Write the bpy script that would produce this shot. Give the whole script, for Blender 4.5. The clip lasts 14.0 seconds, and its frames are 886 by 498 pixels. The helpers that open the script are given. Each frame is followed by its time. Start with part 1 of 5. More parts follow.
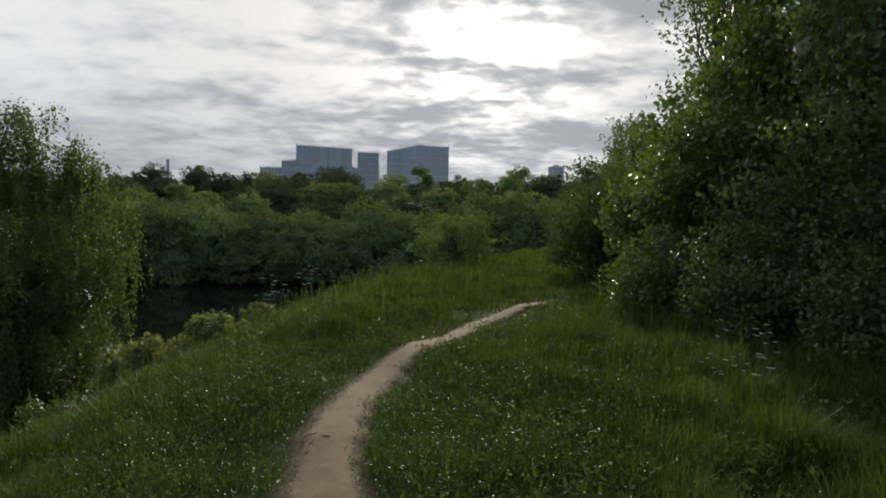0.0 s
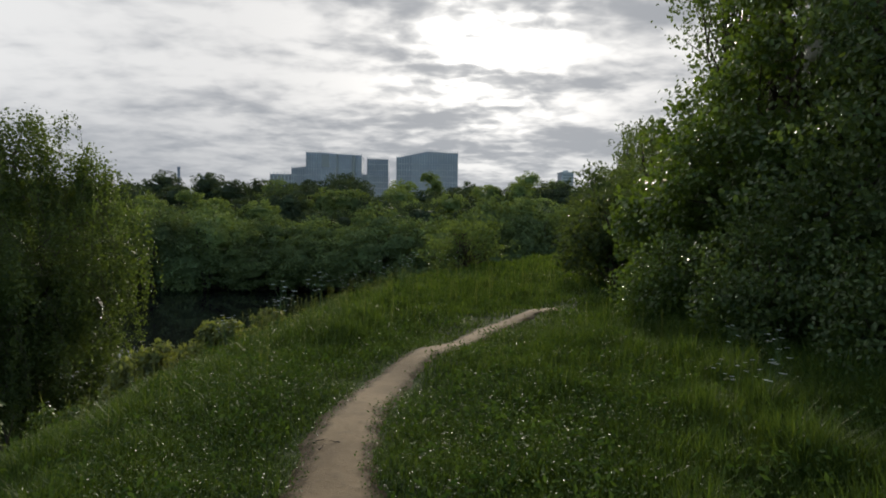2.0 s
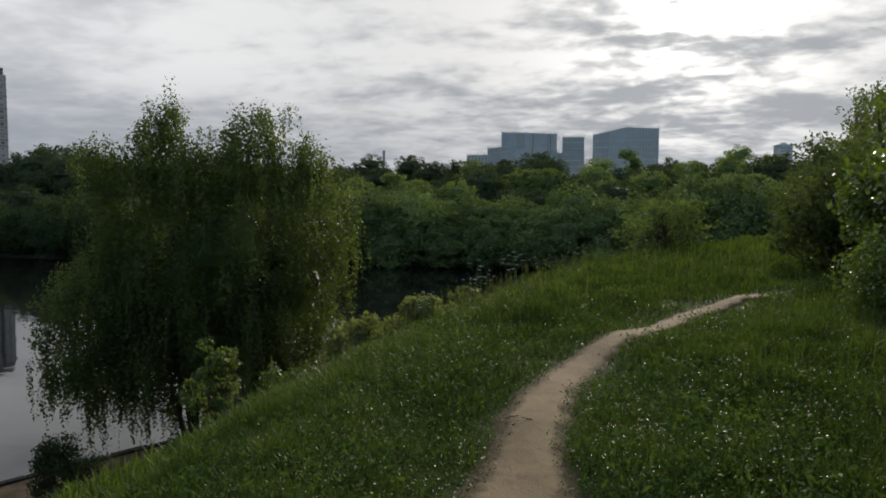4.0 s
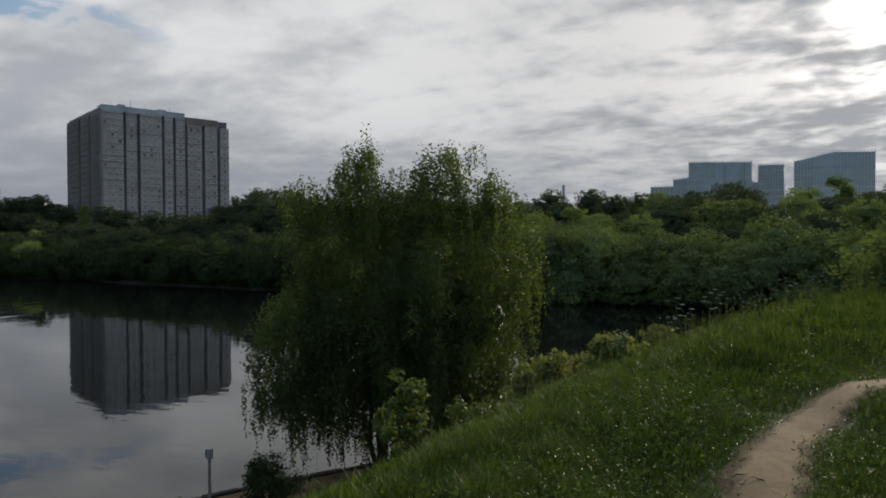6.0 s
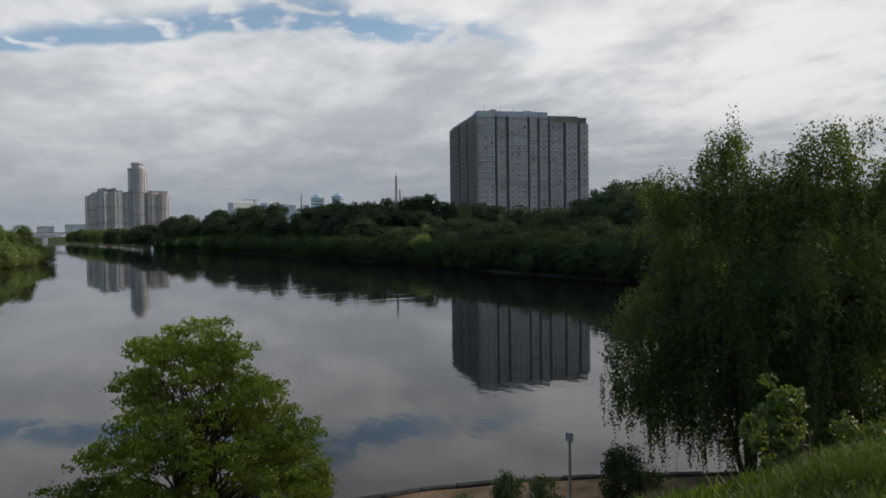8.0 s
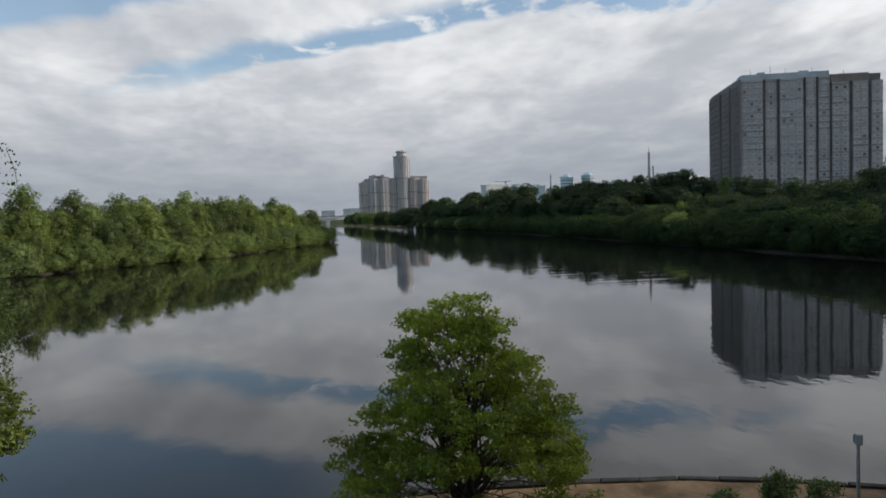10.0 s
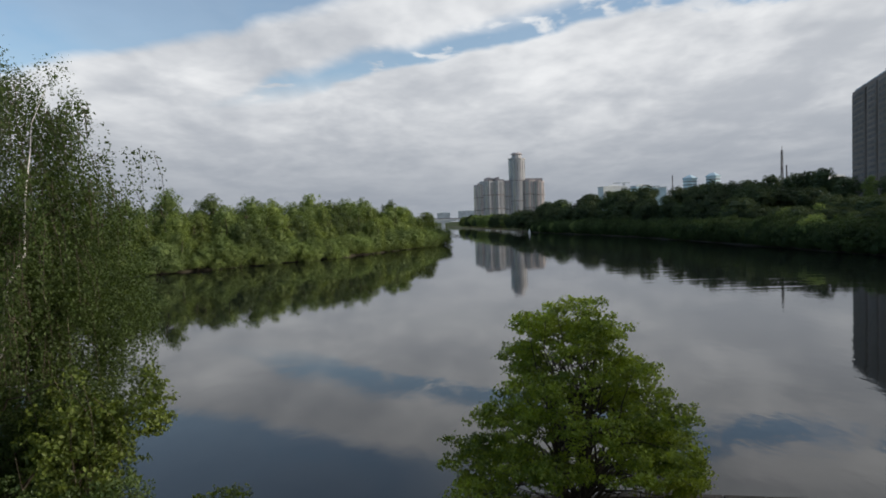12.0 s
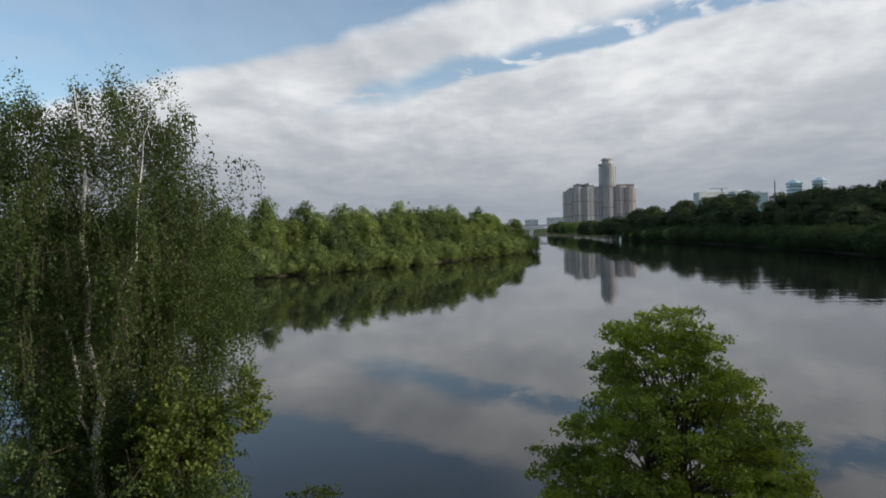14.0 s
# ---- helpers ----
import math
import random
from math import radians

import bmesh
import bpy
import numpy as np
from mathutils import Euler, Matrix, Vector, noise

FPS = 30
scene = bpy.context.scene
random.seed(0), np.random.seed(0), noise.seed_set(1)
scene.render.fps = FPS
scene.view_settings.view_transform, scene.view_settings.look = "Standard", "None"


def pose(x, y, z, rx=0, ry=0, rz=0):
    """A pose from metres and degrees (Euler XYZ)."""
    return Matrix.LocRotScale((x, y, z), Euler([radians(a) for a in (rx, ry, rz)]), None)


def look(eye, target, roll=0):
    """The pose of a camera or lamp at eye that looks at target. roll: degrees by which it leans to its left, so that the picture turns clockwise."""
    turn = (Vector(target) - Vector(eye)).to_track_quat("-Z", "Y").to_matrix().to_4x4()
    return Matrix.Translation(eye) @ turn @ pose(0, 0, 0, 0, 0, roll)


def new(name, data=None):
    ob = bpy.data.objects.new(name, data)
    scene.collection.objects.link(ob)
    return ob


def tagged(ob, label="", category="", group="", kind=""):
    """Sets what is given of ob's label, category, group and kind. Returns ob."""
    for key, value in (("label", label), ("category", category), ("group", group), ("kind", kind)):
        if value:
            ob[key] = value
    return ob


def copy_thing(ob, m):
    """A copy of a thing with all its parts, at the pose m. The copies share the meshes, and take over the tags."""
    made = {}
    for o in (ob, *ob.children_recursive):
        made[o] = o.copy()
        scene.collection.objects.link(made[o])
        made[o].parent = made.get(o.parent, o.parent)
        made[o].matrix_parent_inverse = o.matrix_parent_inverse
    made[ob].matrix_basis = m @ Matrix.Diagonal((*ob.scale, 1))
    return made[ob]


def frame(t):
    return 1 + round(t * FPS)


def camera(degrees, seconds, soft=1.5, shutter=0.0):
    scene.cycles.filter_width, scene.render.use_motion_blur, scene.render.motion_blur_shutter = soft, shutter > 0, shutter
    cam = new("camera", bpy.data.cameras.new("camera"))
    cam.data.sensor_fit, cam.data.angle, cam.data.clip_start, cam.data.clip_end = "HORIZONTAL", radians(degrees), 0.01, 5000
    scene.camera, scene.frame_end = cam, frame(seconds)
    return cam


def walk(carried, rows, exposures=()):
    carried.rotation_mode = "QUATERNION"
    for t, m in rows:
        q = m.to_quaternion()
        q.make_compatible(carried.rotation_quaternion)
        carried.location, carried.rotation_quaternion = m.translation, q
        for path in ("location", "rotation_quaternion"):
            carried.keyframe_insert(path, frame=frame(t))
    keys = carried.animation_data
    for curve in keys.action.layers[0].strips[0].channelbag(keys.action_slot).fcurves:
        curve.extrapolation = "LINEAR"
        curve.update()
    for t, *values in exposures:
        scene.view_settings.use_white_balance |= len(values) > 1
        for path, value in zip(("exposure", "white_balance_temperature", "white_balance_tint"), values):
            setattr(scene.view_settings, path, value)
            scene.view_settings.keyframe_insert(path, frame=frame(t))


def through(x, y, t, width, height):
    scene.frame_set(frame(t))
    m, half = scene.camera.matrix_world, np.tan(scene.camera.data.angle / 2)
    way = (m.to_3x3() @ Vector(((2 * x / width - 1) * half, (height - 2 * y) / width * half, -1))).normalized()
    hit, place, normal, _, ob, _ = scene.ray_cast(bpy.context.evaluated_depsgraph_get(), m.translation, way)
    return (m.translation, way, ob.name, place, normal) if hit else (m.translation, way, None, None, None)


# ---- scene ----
cam = camera(65.89, 14.0, soft=1.8)
# seconds, eye, pitch, roll, yaw
PATH = [
    (0.0, 0.001, 0.001, 1.600, -2.65, -0.90, 0.00),
    (0.5, 0.001, 0.008, 1.596, -2.66, -0.89, 0.36),
    (1.0, -0.004, 0.002, 1.598, -2.16, -1.07, 0.21),
    (1.5, 0.001, 0.017, 1.592, -2.20, -0.82, 0.75),
    (2.0, 0.002, 0.003, 1.594, -2.14, -0.73, 0.78),
    (2.2, 0.002, 0.003, 1.594, -2.37, -0.72, 0.66),
    (4.3, 0.012, -0.070, 1.620, -4.05, -0.15, 19.10),
    (4.5, 0.011, -0.081, 1.626, -3.63, -0.12, 20.03),
    (5.0, -0.074, -0.017, 1.633, -2.86, -0.00, 23.34),
    (5.5, -0.140, -0.016, 1.629, -1.75, 0.36, 26.48),
    (6.0, -0.214, -0.012, 1.616, -1.09, 0.25, 31.87),
    (6.5, -0.200, -0.023, 1.615, -1.29, 0.54, 40.23),
    (7.0, -0.177, -0.019, 1.617, -1.92, 0.14, 47.45),
    (7.5, -0.155, -0.028, 1.599, -2.53, 0.07, 53.72),
    (8.0, -0.163, -0.059, 1.638, -1.51, 0.79, 61.25),
    (8.5, -0.183, -0.144, 1.608, -1.56, 0.70, 69.05),
    (9.0, -0.158, -0.209, 1.624, -1.86, 1.81, 74.46),
    (9.2, -0.155, -0.212, 1.622, -2.10, 1.85, 75.97),
    (11.3, -0.113, -0.200, 1.609, -2.40, 1.75, 89.85),
    (11.5, -0.111, -0.199, 1.609, -2.24, 1.75, 90.60),
    (12.0, -0.099, -0.222, 1.607, -2.28, 1.63, 91.48),
    (12.5, -0.116, -0.230, 1.603, -1.96, 1.75, 92.26),
    (13.0, -0.126, -0.235, 1.601, -1.70, 1.86, 93.35),
    (13.5, -0.127, -0.247, 1.597, -2.39, 1.58, 95.66),
    (14.0, -0.129, -0.248, 1.603, -1.52, 1.49, 98.81),
]
walk(cam, [(t, pose(x, y, z, 90 + p, r, w)) for t, x, y, z, p, r, w in PATH], [(0.0, -0.04), (2.2, -0.04), (5.0, -0.12), (6.5, -0.30), (7.5, -0.34), (8.0, -0.06), (8.3, -0.02), (9.0, 0.07), (11.5, 0.10), (14.0, 0.10)])

# ---- light ----
SUN_AZ, SUN_EL = radians(-2.9), radians(14.6)
SUN = Vector((-math.sin(SUN_AZ) * math.cos(SUN_EL), math.cos(SUN_AZ) * math.cos(SUN_EL), math.sin(SUN_EL)))
scene.view_settings.exposure = 0.0


class Nodes:
    """Short hand for wiring a node tree."""

    def __init__(self, tree):
        self.tree = tree
        tree.nodes.clear()

    def add(self, kind, ins=None, operation="", use_clamp=False, blend=""):
        n = self.tree.nodes.new(kind)
        if operation:
            n.operation = operation
        if kind == "ShaderNodeMath":
            n.use_clamp = use_clamp
        if kind == "ShaderNodeMapRange":
            n.interpolation_type = "SMOOTHSTEP"
        if kind == "ShaderNodeMix":
            n.data_type, n.blend_type = "RGBA", blend or "MIX"
        for k, v in (ins or {}).items():
            if isinstance(v, bpy.types.NodeSocket):
                self.tree.links.new(v, n.inputs[k])
            else:
                n.inputs[k].default_value = v
        return n

    def math(self, op, a, b=0.0, clamp=False):
        return self.add("ShaderNodeMath", {0: a, 1: b}, operation=op, use_clamp=clamp).outputs[0]

    def step(self, x, lo, hi, a=0.0, b=1.0):
        return self.add("ShaderNodeMapRange", {0: x, 1: lo, 2: hi, 3: a, 4: b}).outputs[0]

    def mix(self, f, a, b, blend="MIX"):
        return self.add("ShaderNodeMix", {0: f, 6: a, 7: b}, blend=blend).outputs[2]

    def noise(self, vec, scale, detail=4.0, rough=0.55, distortion=0.0):
        return self.add("ShaderNodeTexNoise", {"Vector": vec, "Scale": scale, "Detail": detail, "Roughness": rough, "Distortion": distortion}).outputs[0]


def rgb(r, g, b):
    return (r, g, b, 1.0)


def make_world():
    w = bpy.data.worlds.new("sky")
    scene.world = w
    w.use_nodes = True
    k = Nodes(w.node_tree)
    way = k.add("ShaderNodeTexCoord").outputs["Generated"]
    s = k.add("ShaderNodeSeparateXYZ", {0: way})
    z = k.math("ADD", k.math("MAXIMUM", s.outputs[2], 0.0), 0.10)
    u, v = k.math("DIVIDE", s.outputs[0], z), k.math("DIVIDE", s.outputs[1], z)
    flat = k.add("ShaderNodeCombineXYZ", {0: u, 1: v, 2: 0.0}).outputs[0]
    # the cloud layer, stretched along the wind
    drawn = k.add("ShaderNodeMapping", {0: flat, 2: (0.0, 0.0, radians(-52)), 3: (0.55, 1.0, 1.0)}).outputs[0]
    low = k.math("ADD", k.math("MAXIMUM", s.outputs[2], 0.0), 0.17)
    round_ = k.add("ShaderNodeCombineXYZ", {0: k.math("DIVIDE", s.outputs[0], low), 1: k.math("DIVIDE", s.outputs[1], low), 2: 0.0}).outputs[0]
    broad = k.noise(drawn, 0.58, 3.0, 0.5, 0.3)
    puffs = k.noise(k.add("ShaderNodeMapping", {0: round_, 2: (0.0, 0.0, radians(-40)), 3: (0.7, 1.0, 1.0)}).outputs[0], 2.9, 4.0, 0.52, 0.25)
    fine = k.noise(round_, 9.0, 3.0, 0.5, 0.3)
    wob = k.math("ADD", k.math("MULTIPLY", k.math("SUBTRACT", puffs, 0.5), 1.5), k.math("MULTIPLY", k.math("SUBTRACT", broad, 0.5), 2.0))
    # the clear part of the sky begins behind a ragged edge, and one long gap runs in front of it
    edge = k.math("ADD", k.math("ADD", k.math("MULTIPLY", u, 0.95), k.math("MULTIPLY", v, -0.31)), k.math("ADD", 2.10, k.math("MULTIPLY", wob, 0.22)))
    back = k.step(v, 0.6, -0.5)
    clear = k.math("MULTIPLY", k.step(edge, -0.05, 0.12), back)
    bend = k.math("MULTIPLY", k.math("MAXIMUM", k.math("SUBTRACT", v, 0.5), 0.0), -0.42)
    gap = k.math("ADD", k.math("ADD", k.math("MULTIPLY", u, -0.808), k.math("MULTIPLY", v, 0.589)), k.math("ADD", k.math("ADD", -2.30, bend), k.math("MULTIPLY", wob, 0.24)))
    gap = k.math("MULTIPLY", k.step(gap, 0.07, -0.01), k.step(gap, -0.26, -0.10))
    gap = k.math("MULTIPLY", gap, k.math("MULTIPLY", k.step(u, -3.6, -3.0), k.step(v, 1.8, 1.0)))
    torn = k.step(k.math("ADD", fine, k.math("MULTIPLY", k.math("MAXIMUM", v, 0.0), -0.10)), 0.30, 0.46)
    gap = k.math("MULTIPLY", gap, k.math("ADD", 0.15, k.math("MULTIPLY", torn, 0.72)))
    cover = k.math("SUBTRACT", 1.0, k.math("MAXIMUM", clear, gap), clamp=True)
    wisps = k.step(k.math("ADD", k.math("MULTIPLY", puffs, 0.6), k.math("MULTIPLY", broad, 0.5)), 0.42, 0.66)
    cover = k.math("MAXIMUM", cover, k.math("MULTIPLY", wisps, 0.22), clamp=True)
    dot = k.add("ShaderNodeVectorMath", {0: way, 1: tuple(SUN)}, operation="DOT_PRODUCT").outputs["Value"]
    dot = k.math("MAXIMUM", dot, 0.0)
    wide, mid, core = k.math("POWER", dot, 5.0), k.math("POWER", dot, 45.0), k.math("POWER", dot, 230.0)
    # thickness of the layer: more broken towards the sun
    thick = k.math("ADD", k.math("ADD", 0.08, k.math("MULTIPLY", broad, 0.55)), k.math("ADD", k.math("MULTIPLY", k.math("SUBTRACT", puffs, 0.5), k.math("ADD", 0.52, k.math("MULTIPLY", wide, 0.48))), 0.22))
    thick = k.math("ADD", thick, k.math("MULTIPLY", k.math("SUBTRACT", fine, 0.5), k.math("ADD", 0.14, k.math("MULTIPLY", wide, 0.30))))
    # a heavier bank of cloud stands to one side of the sun
    bank = k.math("MAXIMUM", k.add("ShaderNodeVectorMath", {0: way, 1: (-0.93, 0.34, 0.13)}, operation="DOT_PRODUCT").outputs["Value"], 0.0)
    thick = k.math("ADD", thick, k.math("MULTIPLY", k.math("POWER", bank, 12.0), 0.05))
    # and a thinner stretch higher up
    high = k.math("MAXIMUM", k.add("ShaderNodeVectorMath", {0: way, 1: (-0.61, 0.62, 0.49)}, operation="DOT_PRODUCT").outputs["Value"], 0.0)
    thick = k.math("SUBTRACT", thick, k.math("MULTIPLY", k.math("POWER", high, 12.0), 0.27))
    side = k.math("MAXIMUM", k.add("ShaderNodeVectorMath", {0: way, 1: (-0.77, 0.625, 0.13)}, operation="DOT_PRODUCT").outputs["Value"], 0.0)
    thick = k.math("ADD", thick, k.math("MULTIPLY", k.math("POWER", side, 18.0), 0.16))
    thick = k.math("ADD", thick, k.math("MULTIPLY", wide, 0.035))
    thick = k.step(thick, 0.40, 0.77)
    # thin cloud lets the sun's light through, thick cloud is grey, and greyer seen against the light
    thin = k.math("SUBTRACT", 1.0, thick)
    lit = k.math("ADD", k.math("ADD", k.math("MULTIPLY", wide, 0.14), k.math("MULTIPLY", k.math("POWER", dot, 14.0), 0.18)), k.math("MULTIPLY", mid, 0.28))
    lit = k.math("ADD", lit, k.math("MULTIPLY", k.math("POWER", high, 14.0), 0.09))
    lit = k.math("MULTIPLY", lit, k.math("ADD", 0.15, thin))
    lit = k.math("ADD", lit, k.math("MULTIPLY", k.math("MULTIPLY", core, 1.7), k.math("ADD", 0.06, k.math("POWER", thin, 1.3))))
    grey = k.mix(thick, k.mix(wide, rgb(0.83, 0.842, 0.855), rgb(0.54, 0.542, 0.555)), k.mix(wide, rgb(0.458, 0.485, 0.528), rgb(0.345, 0.363, 0.395)))
    haze = k.step(s.outputs[2], 0.20, 0.02)
    grey = k.mix(k.math("MULTIPLY", haze, 0.85), grey, k.mix(wide, rgb(0.275, 0.305, 0.355), rgb(0.36, 0.385, 0.425)))
    glow = k.mix(1.0, rgb(1.0, 0.955, 0.87), k.add("ShaderNodeCombineColor", {0: lit, 1: lit, 2: lit}).outputs[0], "MULTIPLY")
    cloud = k.mix(1.0, grey, glow, "ADD")
    sky = k.add("ShaderNodeTexSky")
    sky.sky_type, sky.sun_disc, sky.sun_elevation, sky.sun_rotation = "NISHITA", False, SUN_EL, -SUN_AZ
    sky.air_density, sky.dust_density, sky.ozone_density = 1.0, 0.15, 2.0
    a = k.add("ShaderNodeBackground", {0: sky.outputs[0], 1: 0.15}).outputs[0]
    b = k.add("ShaderNodeBackground", {0: cloud, 1: 1.0}).outputs[0]
    out = k.add("ShaderNodeMixShader", {0: cover, 1: a, 2: b}).outputs[0]
    k.add("ShaderNodeOutputWorld", {0: out})


make_world()
lamp = bpy.data.lights.new("sun", "SUN")
lamp.energy, lamp.angle, lamp.color = 3.4, radians(8), (1.0, 0.90, 0.74)
new("sun", lamp).matrix_world = look((0, 0, 0), -SUN)

# ---- materials ----


def surface(name, colour, rough=0.8, spec=0.3, scale=3.0, vary=0.35, bump=0.3, metal=0.0, second=None, each=0.0):
    """A plain material with grain and stains at two scales; each: how far single objects differ."""
    m = bpy.data.materials.new(name)
    m.use_nodes = True
    k = Nodes(m.node_tree)
    place = k.add("ShaderNodeTexCoord").outputs["Object"]
    big, small = k.noise(place, scale, 5.0, 0.6), k.noise(place, scale * 9, 4.0, 0.65)
    dark = tuple(c * (1 - vary) for c in colour)
    light = second or tuple(min(1.0, c * (1 + vary)) for c in colour)
    col = k.mix(k.step(big, 0.32, 0.68), rgb(*dark), rgb(*light))
    col = k.mix(k.math("MULTIPLY", k.step(small, 0.35, 0.7), 0.4), col, rgb(*(c * (1 - vary * 0.7) for c in colour)))
    if each:
        r = k.add("ShaderNodeObjectInfo").outputs["Random"]
        val = k.math("ADD", 1 - each, k.math("MULTIPLY", r, 2 * each))
        col = k.mix(1.0, col, k.add("ShaderNodeCombineColor", {0: val, 1: val, 2: val}).outputs[0], "MULTIPLY")
    nor = k.add("ShaderNodeBump", {"Strength": bump, "Distance": 0.02, "Height": small}).outputs[0]
    p = k.add("ShaderNodeBsdfPrincipled", {"Base Color": col, "Roughness": rough, "Metallic": metal, "Specular IOR Level": spec, "Normal": nor})
    k.add("ShaderNodeOutputMaterial", {0: p.outputs[0]})
    return m


def foliage(name, dark, light, rough=0.45, through=0.32, spec=0.5, tree=0.25, patch=0.5, single=0.55):
    """Leaves that differ one by one, bough by bough and tree by tree, and let some light through."""
    m = bpy.data.materials.new(name)
    m.use_nodes = True
    k = Nodes(m.node_tree)
    place = k.add("ShaderNodeTexCoord").outputs["Object"]
    isle = k.add("ShaderNodeNewGeometry").outputs["Random Per Island"]
    own = k.add("ShaderNodeObjectInfo").outputs["Random"]
    bough = k.noise(place, patch, 3.0, 0.6)
    f = k.math("ADD", k.math("MULTIPLY", isle, single), k.math("MULTIPLY", k.step(bough, 0.3, 0.7), 1.0 - single))
    col = k.mix(f, rgb(*dark), rgb(*light))
    val = k.math("ADD", 1 - tree, k.math("MULTIPLY", own, 2 * tree))
    col = k.mix(1.0, col, k.add("ShaderNodeCombineColor", {0: val, 1: val, 2: val}).outputs[0], "MULTIPLY")
    p = k.add("ShaderNodeBsdfPrincipled", {"Base Color": col, "Roughness": rough, "Specular IOR Level": spec}).outputs[0]
    warm = k.mix(1.0, col, rgb(1.5, 1.5, 0.55), "MULTIPLY")
    t = k.add("ShaderNodeBsdfTranslucent", {0: warm}).outputs[0]
    k.add("ShaderNodeOutputMaterial", {0: k.add("ShaderNodeMixShader", {0: through, 1: p, 2: t}).outputs[0]})
    return m


def water_material():
    m = bpy.data.materials.new("river_water")
    m.use_nodes = True
    k = Nodes(m.node_tree)
    place = k.add("ShaderNodeNewGeometry").outputs["Position"]
    long_ = k.add("ShaderNodeMapping", {0: place, 3: (0.5, 1.0, 1.0)}).outputs[0]
    swell = k.noise(long_, 0.06, 2.0, 0.5)
    rip = k.noise(long_, 0.9, 3.0, 0.5)
    # calm and ruffled stretches
    calm = k.step(k.noise(place, 0.012, 2.0, 0.5), 0.42, 0.62)
    at = k.add("ShaderNodeSeparateXYZ", {0: place})
    ruffle = k.math("MULTIPLY", k.step(at.outputs[0], -70.0, -150.0), k.step(at.outputs[1], 22.0, 50.0))
    long2 = k.add("ShaderNodeMapping", {0: place, 2: (0.0, 0.0, radians(-20)), 3: (1.0, 0.22, 1.0)}).outputs[0]
    swell = k.math("ADD", swell, k.math("MULTIPLY", k.math("MULTIPLY", k.noise(long2, 0.30, 1.0, 0.4), ruffle), 2.2))
    h = k.math("ADD", k.math("MULTIPLY", swell, 0.10), k.math("MULTIPLY", k.math("MULTIPLY", rip, 0.02), k.math("ADD", 0.25, calm)))
    nor = k.add("ShaderNodeBump", {"Strength": 0.35, "Distance": 1.0, "Height": h}).outputs[0]
    p = k.add("ShaderNodeBsdfPrincipled", {"Base Color": rgb(0.009, 0.010, 0.010), "Roughness": 0.03, "IOR": 1.38, "Specular IOR Level": 0.5, "Normal": nor})
    k.add("ShaderNodeOutputMaterial", {0: p.outputs[0]})
    return m


def ground_material():
    m = bpy.data.materials.new("bank_soil")
    m.use_nodes = True
    k = Nodes(m.node_tree)
    place = k.add("ShaderNodeNewGeometry").outputs["Position"]
    h = k.add("ShaderNodeSeparateXYZ", {0: place}).outputs[2]
    big, mid, small = k.noise(place, 0.35, 4.0), k.noise(place, 3.0, 5.0, 0.65), k.noise(place, 28.0, 4.0, 0.7)
    moss = k.mix(k.step(mid, 0.35, 0.65), rgb(0.030, 0.045, 0.014), rgb(0.060, 0.085, 0.025))
    moss = k.mix(k.math("MULTIPLY", k.step(big, 0.45, 0.7), 0.5), moss, rgb(0.07, 0.06, 0.035))
    silt = k.mix(k.step(small, 0.3, 0.7), rgb(0.06, 0.055, 0.04), rgb(0.12, 0.108, 0.082))
    shore = k.step(k.math("ADD", h, k.math("MULTIPLY", big, 0.6)), -8.05, -8.45)
    col = k.mix(shore, moss, silt)
    nor = k.add("ShaderNodeBump", {"Strength": 0.6, "Distance": 0.03, "Height": small}).outputs[0]
    p = k.add("ShaderNodeBsdfPrincipled", {"Base Color": col, "Roughness": 0.95, "Specular IOR Level": 0.15, "Normal": nor})
    k.add("ShaderNodeOutputMaterial", {0: p.outputs[0]})
    return m


def path_material():
    m = bpy.data.materials.new("trodden_earth")
    m.use_nodes = True
    k = Nodes(m.node_tree)
    place = k.add("ShaderNodeNewGeometry").outputs["Position"]
    big, mid, small = k.noise(place, 1.6, 4.0), k.noise(place, 9.0, 5.0, 0.65), k.noise(place, 70.0, 4.0, 0.7)
    col = k.mix(k.step(big, 0.3, 0.7), rgb(0.19, 0.134, 0.076), rgb(0.275, 0.20, 0.115))
    col = k.mix(k.math("MULTIPLY", k.step(mid, 0.5, 0.75), 0.55), col, rgb(0.15, 0.11, 0.07))
    grit = k.add("ShaderNodeTexVoronoi", {"Vector": place, "Scale": 45.0}).outputs["Distance"]
    col = k.mix(k.math("MULTIPLY", k.step(grit, 0.16, 0.08), k.step(mid, 0.45, 0.6)), col, rgb(0.13, 0.10, 0.07))
    rim = k.add("ShaderNodeAttribute")
    rim.attribute_name = "rim"
    worn = k.step(k.math("ADD", rim.outputs["Fac"], k.math("MULTIPLY", k.math("SUBTRACT", k.noise(place, 6.0, 4.0, 0.65), 0.5), 0.9)), 0.45, 0.85)
    col = k.mix(worn, col, k.mix(k.step(small, 0.4, 0.6), rgb(0.050, 0.040, 0.022), rgb(0.125, 0.082, 0.044)))
    h = k.math("ADD", k.math("MULTIPLY", mid, 0.7), k.math("MULTIPLY", small, 0.3))
    nor = k.add("ShaderNodeBump", {"Strength": 0.55, "Distance": 0.03, "Height": h}).outputs[0]
    p = k.add("ShaderNodeBsdfPrincipled", {"Base Color": col, "Roughness": 0.92, "Specular IOR Level": 0.2, "Normal": nor})
    k.add("ShaderNodeOutputMaterial", {0: p.outputs[0]})
    return m


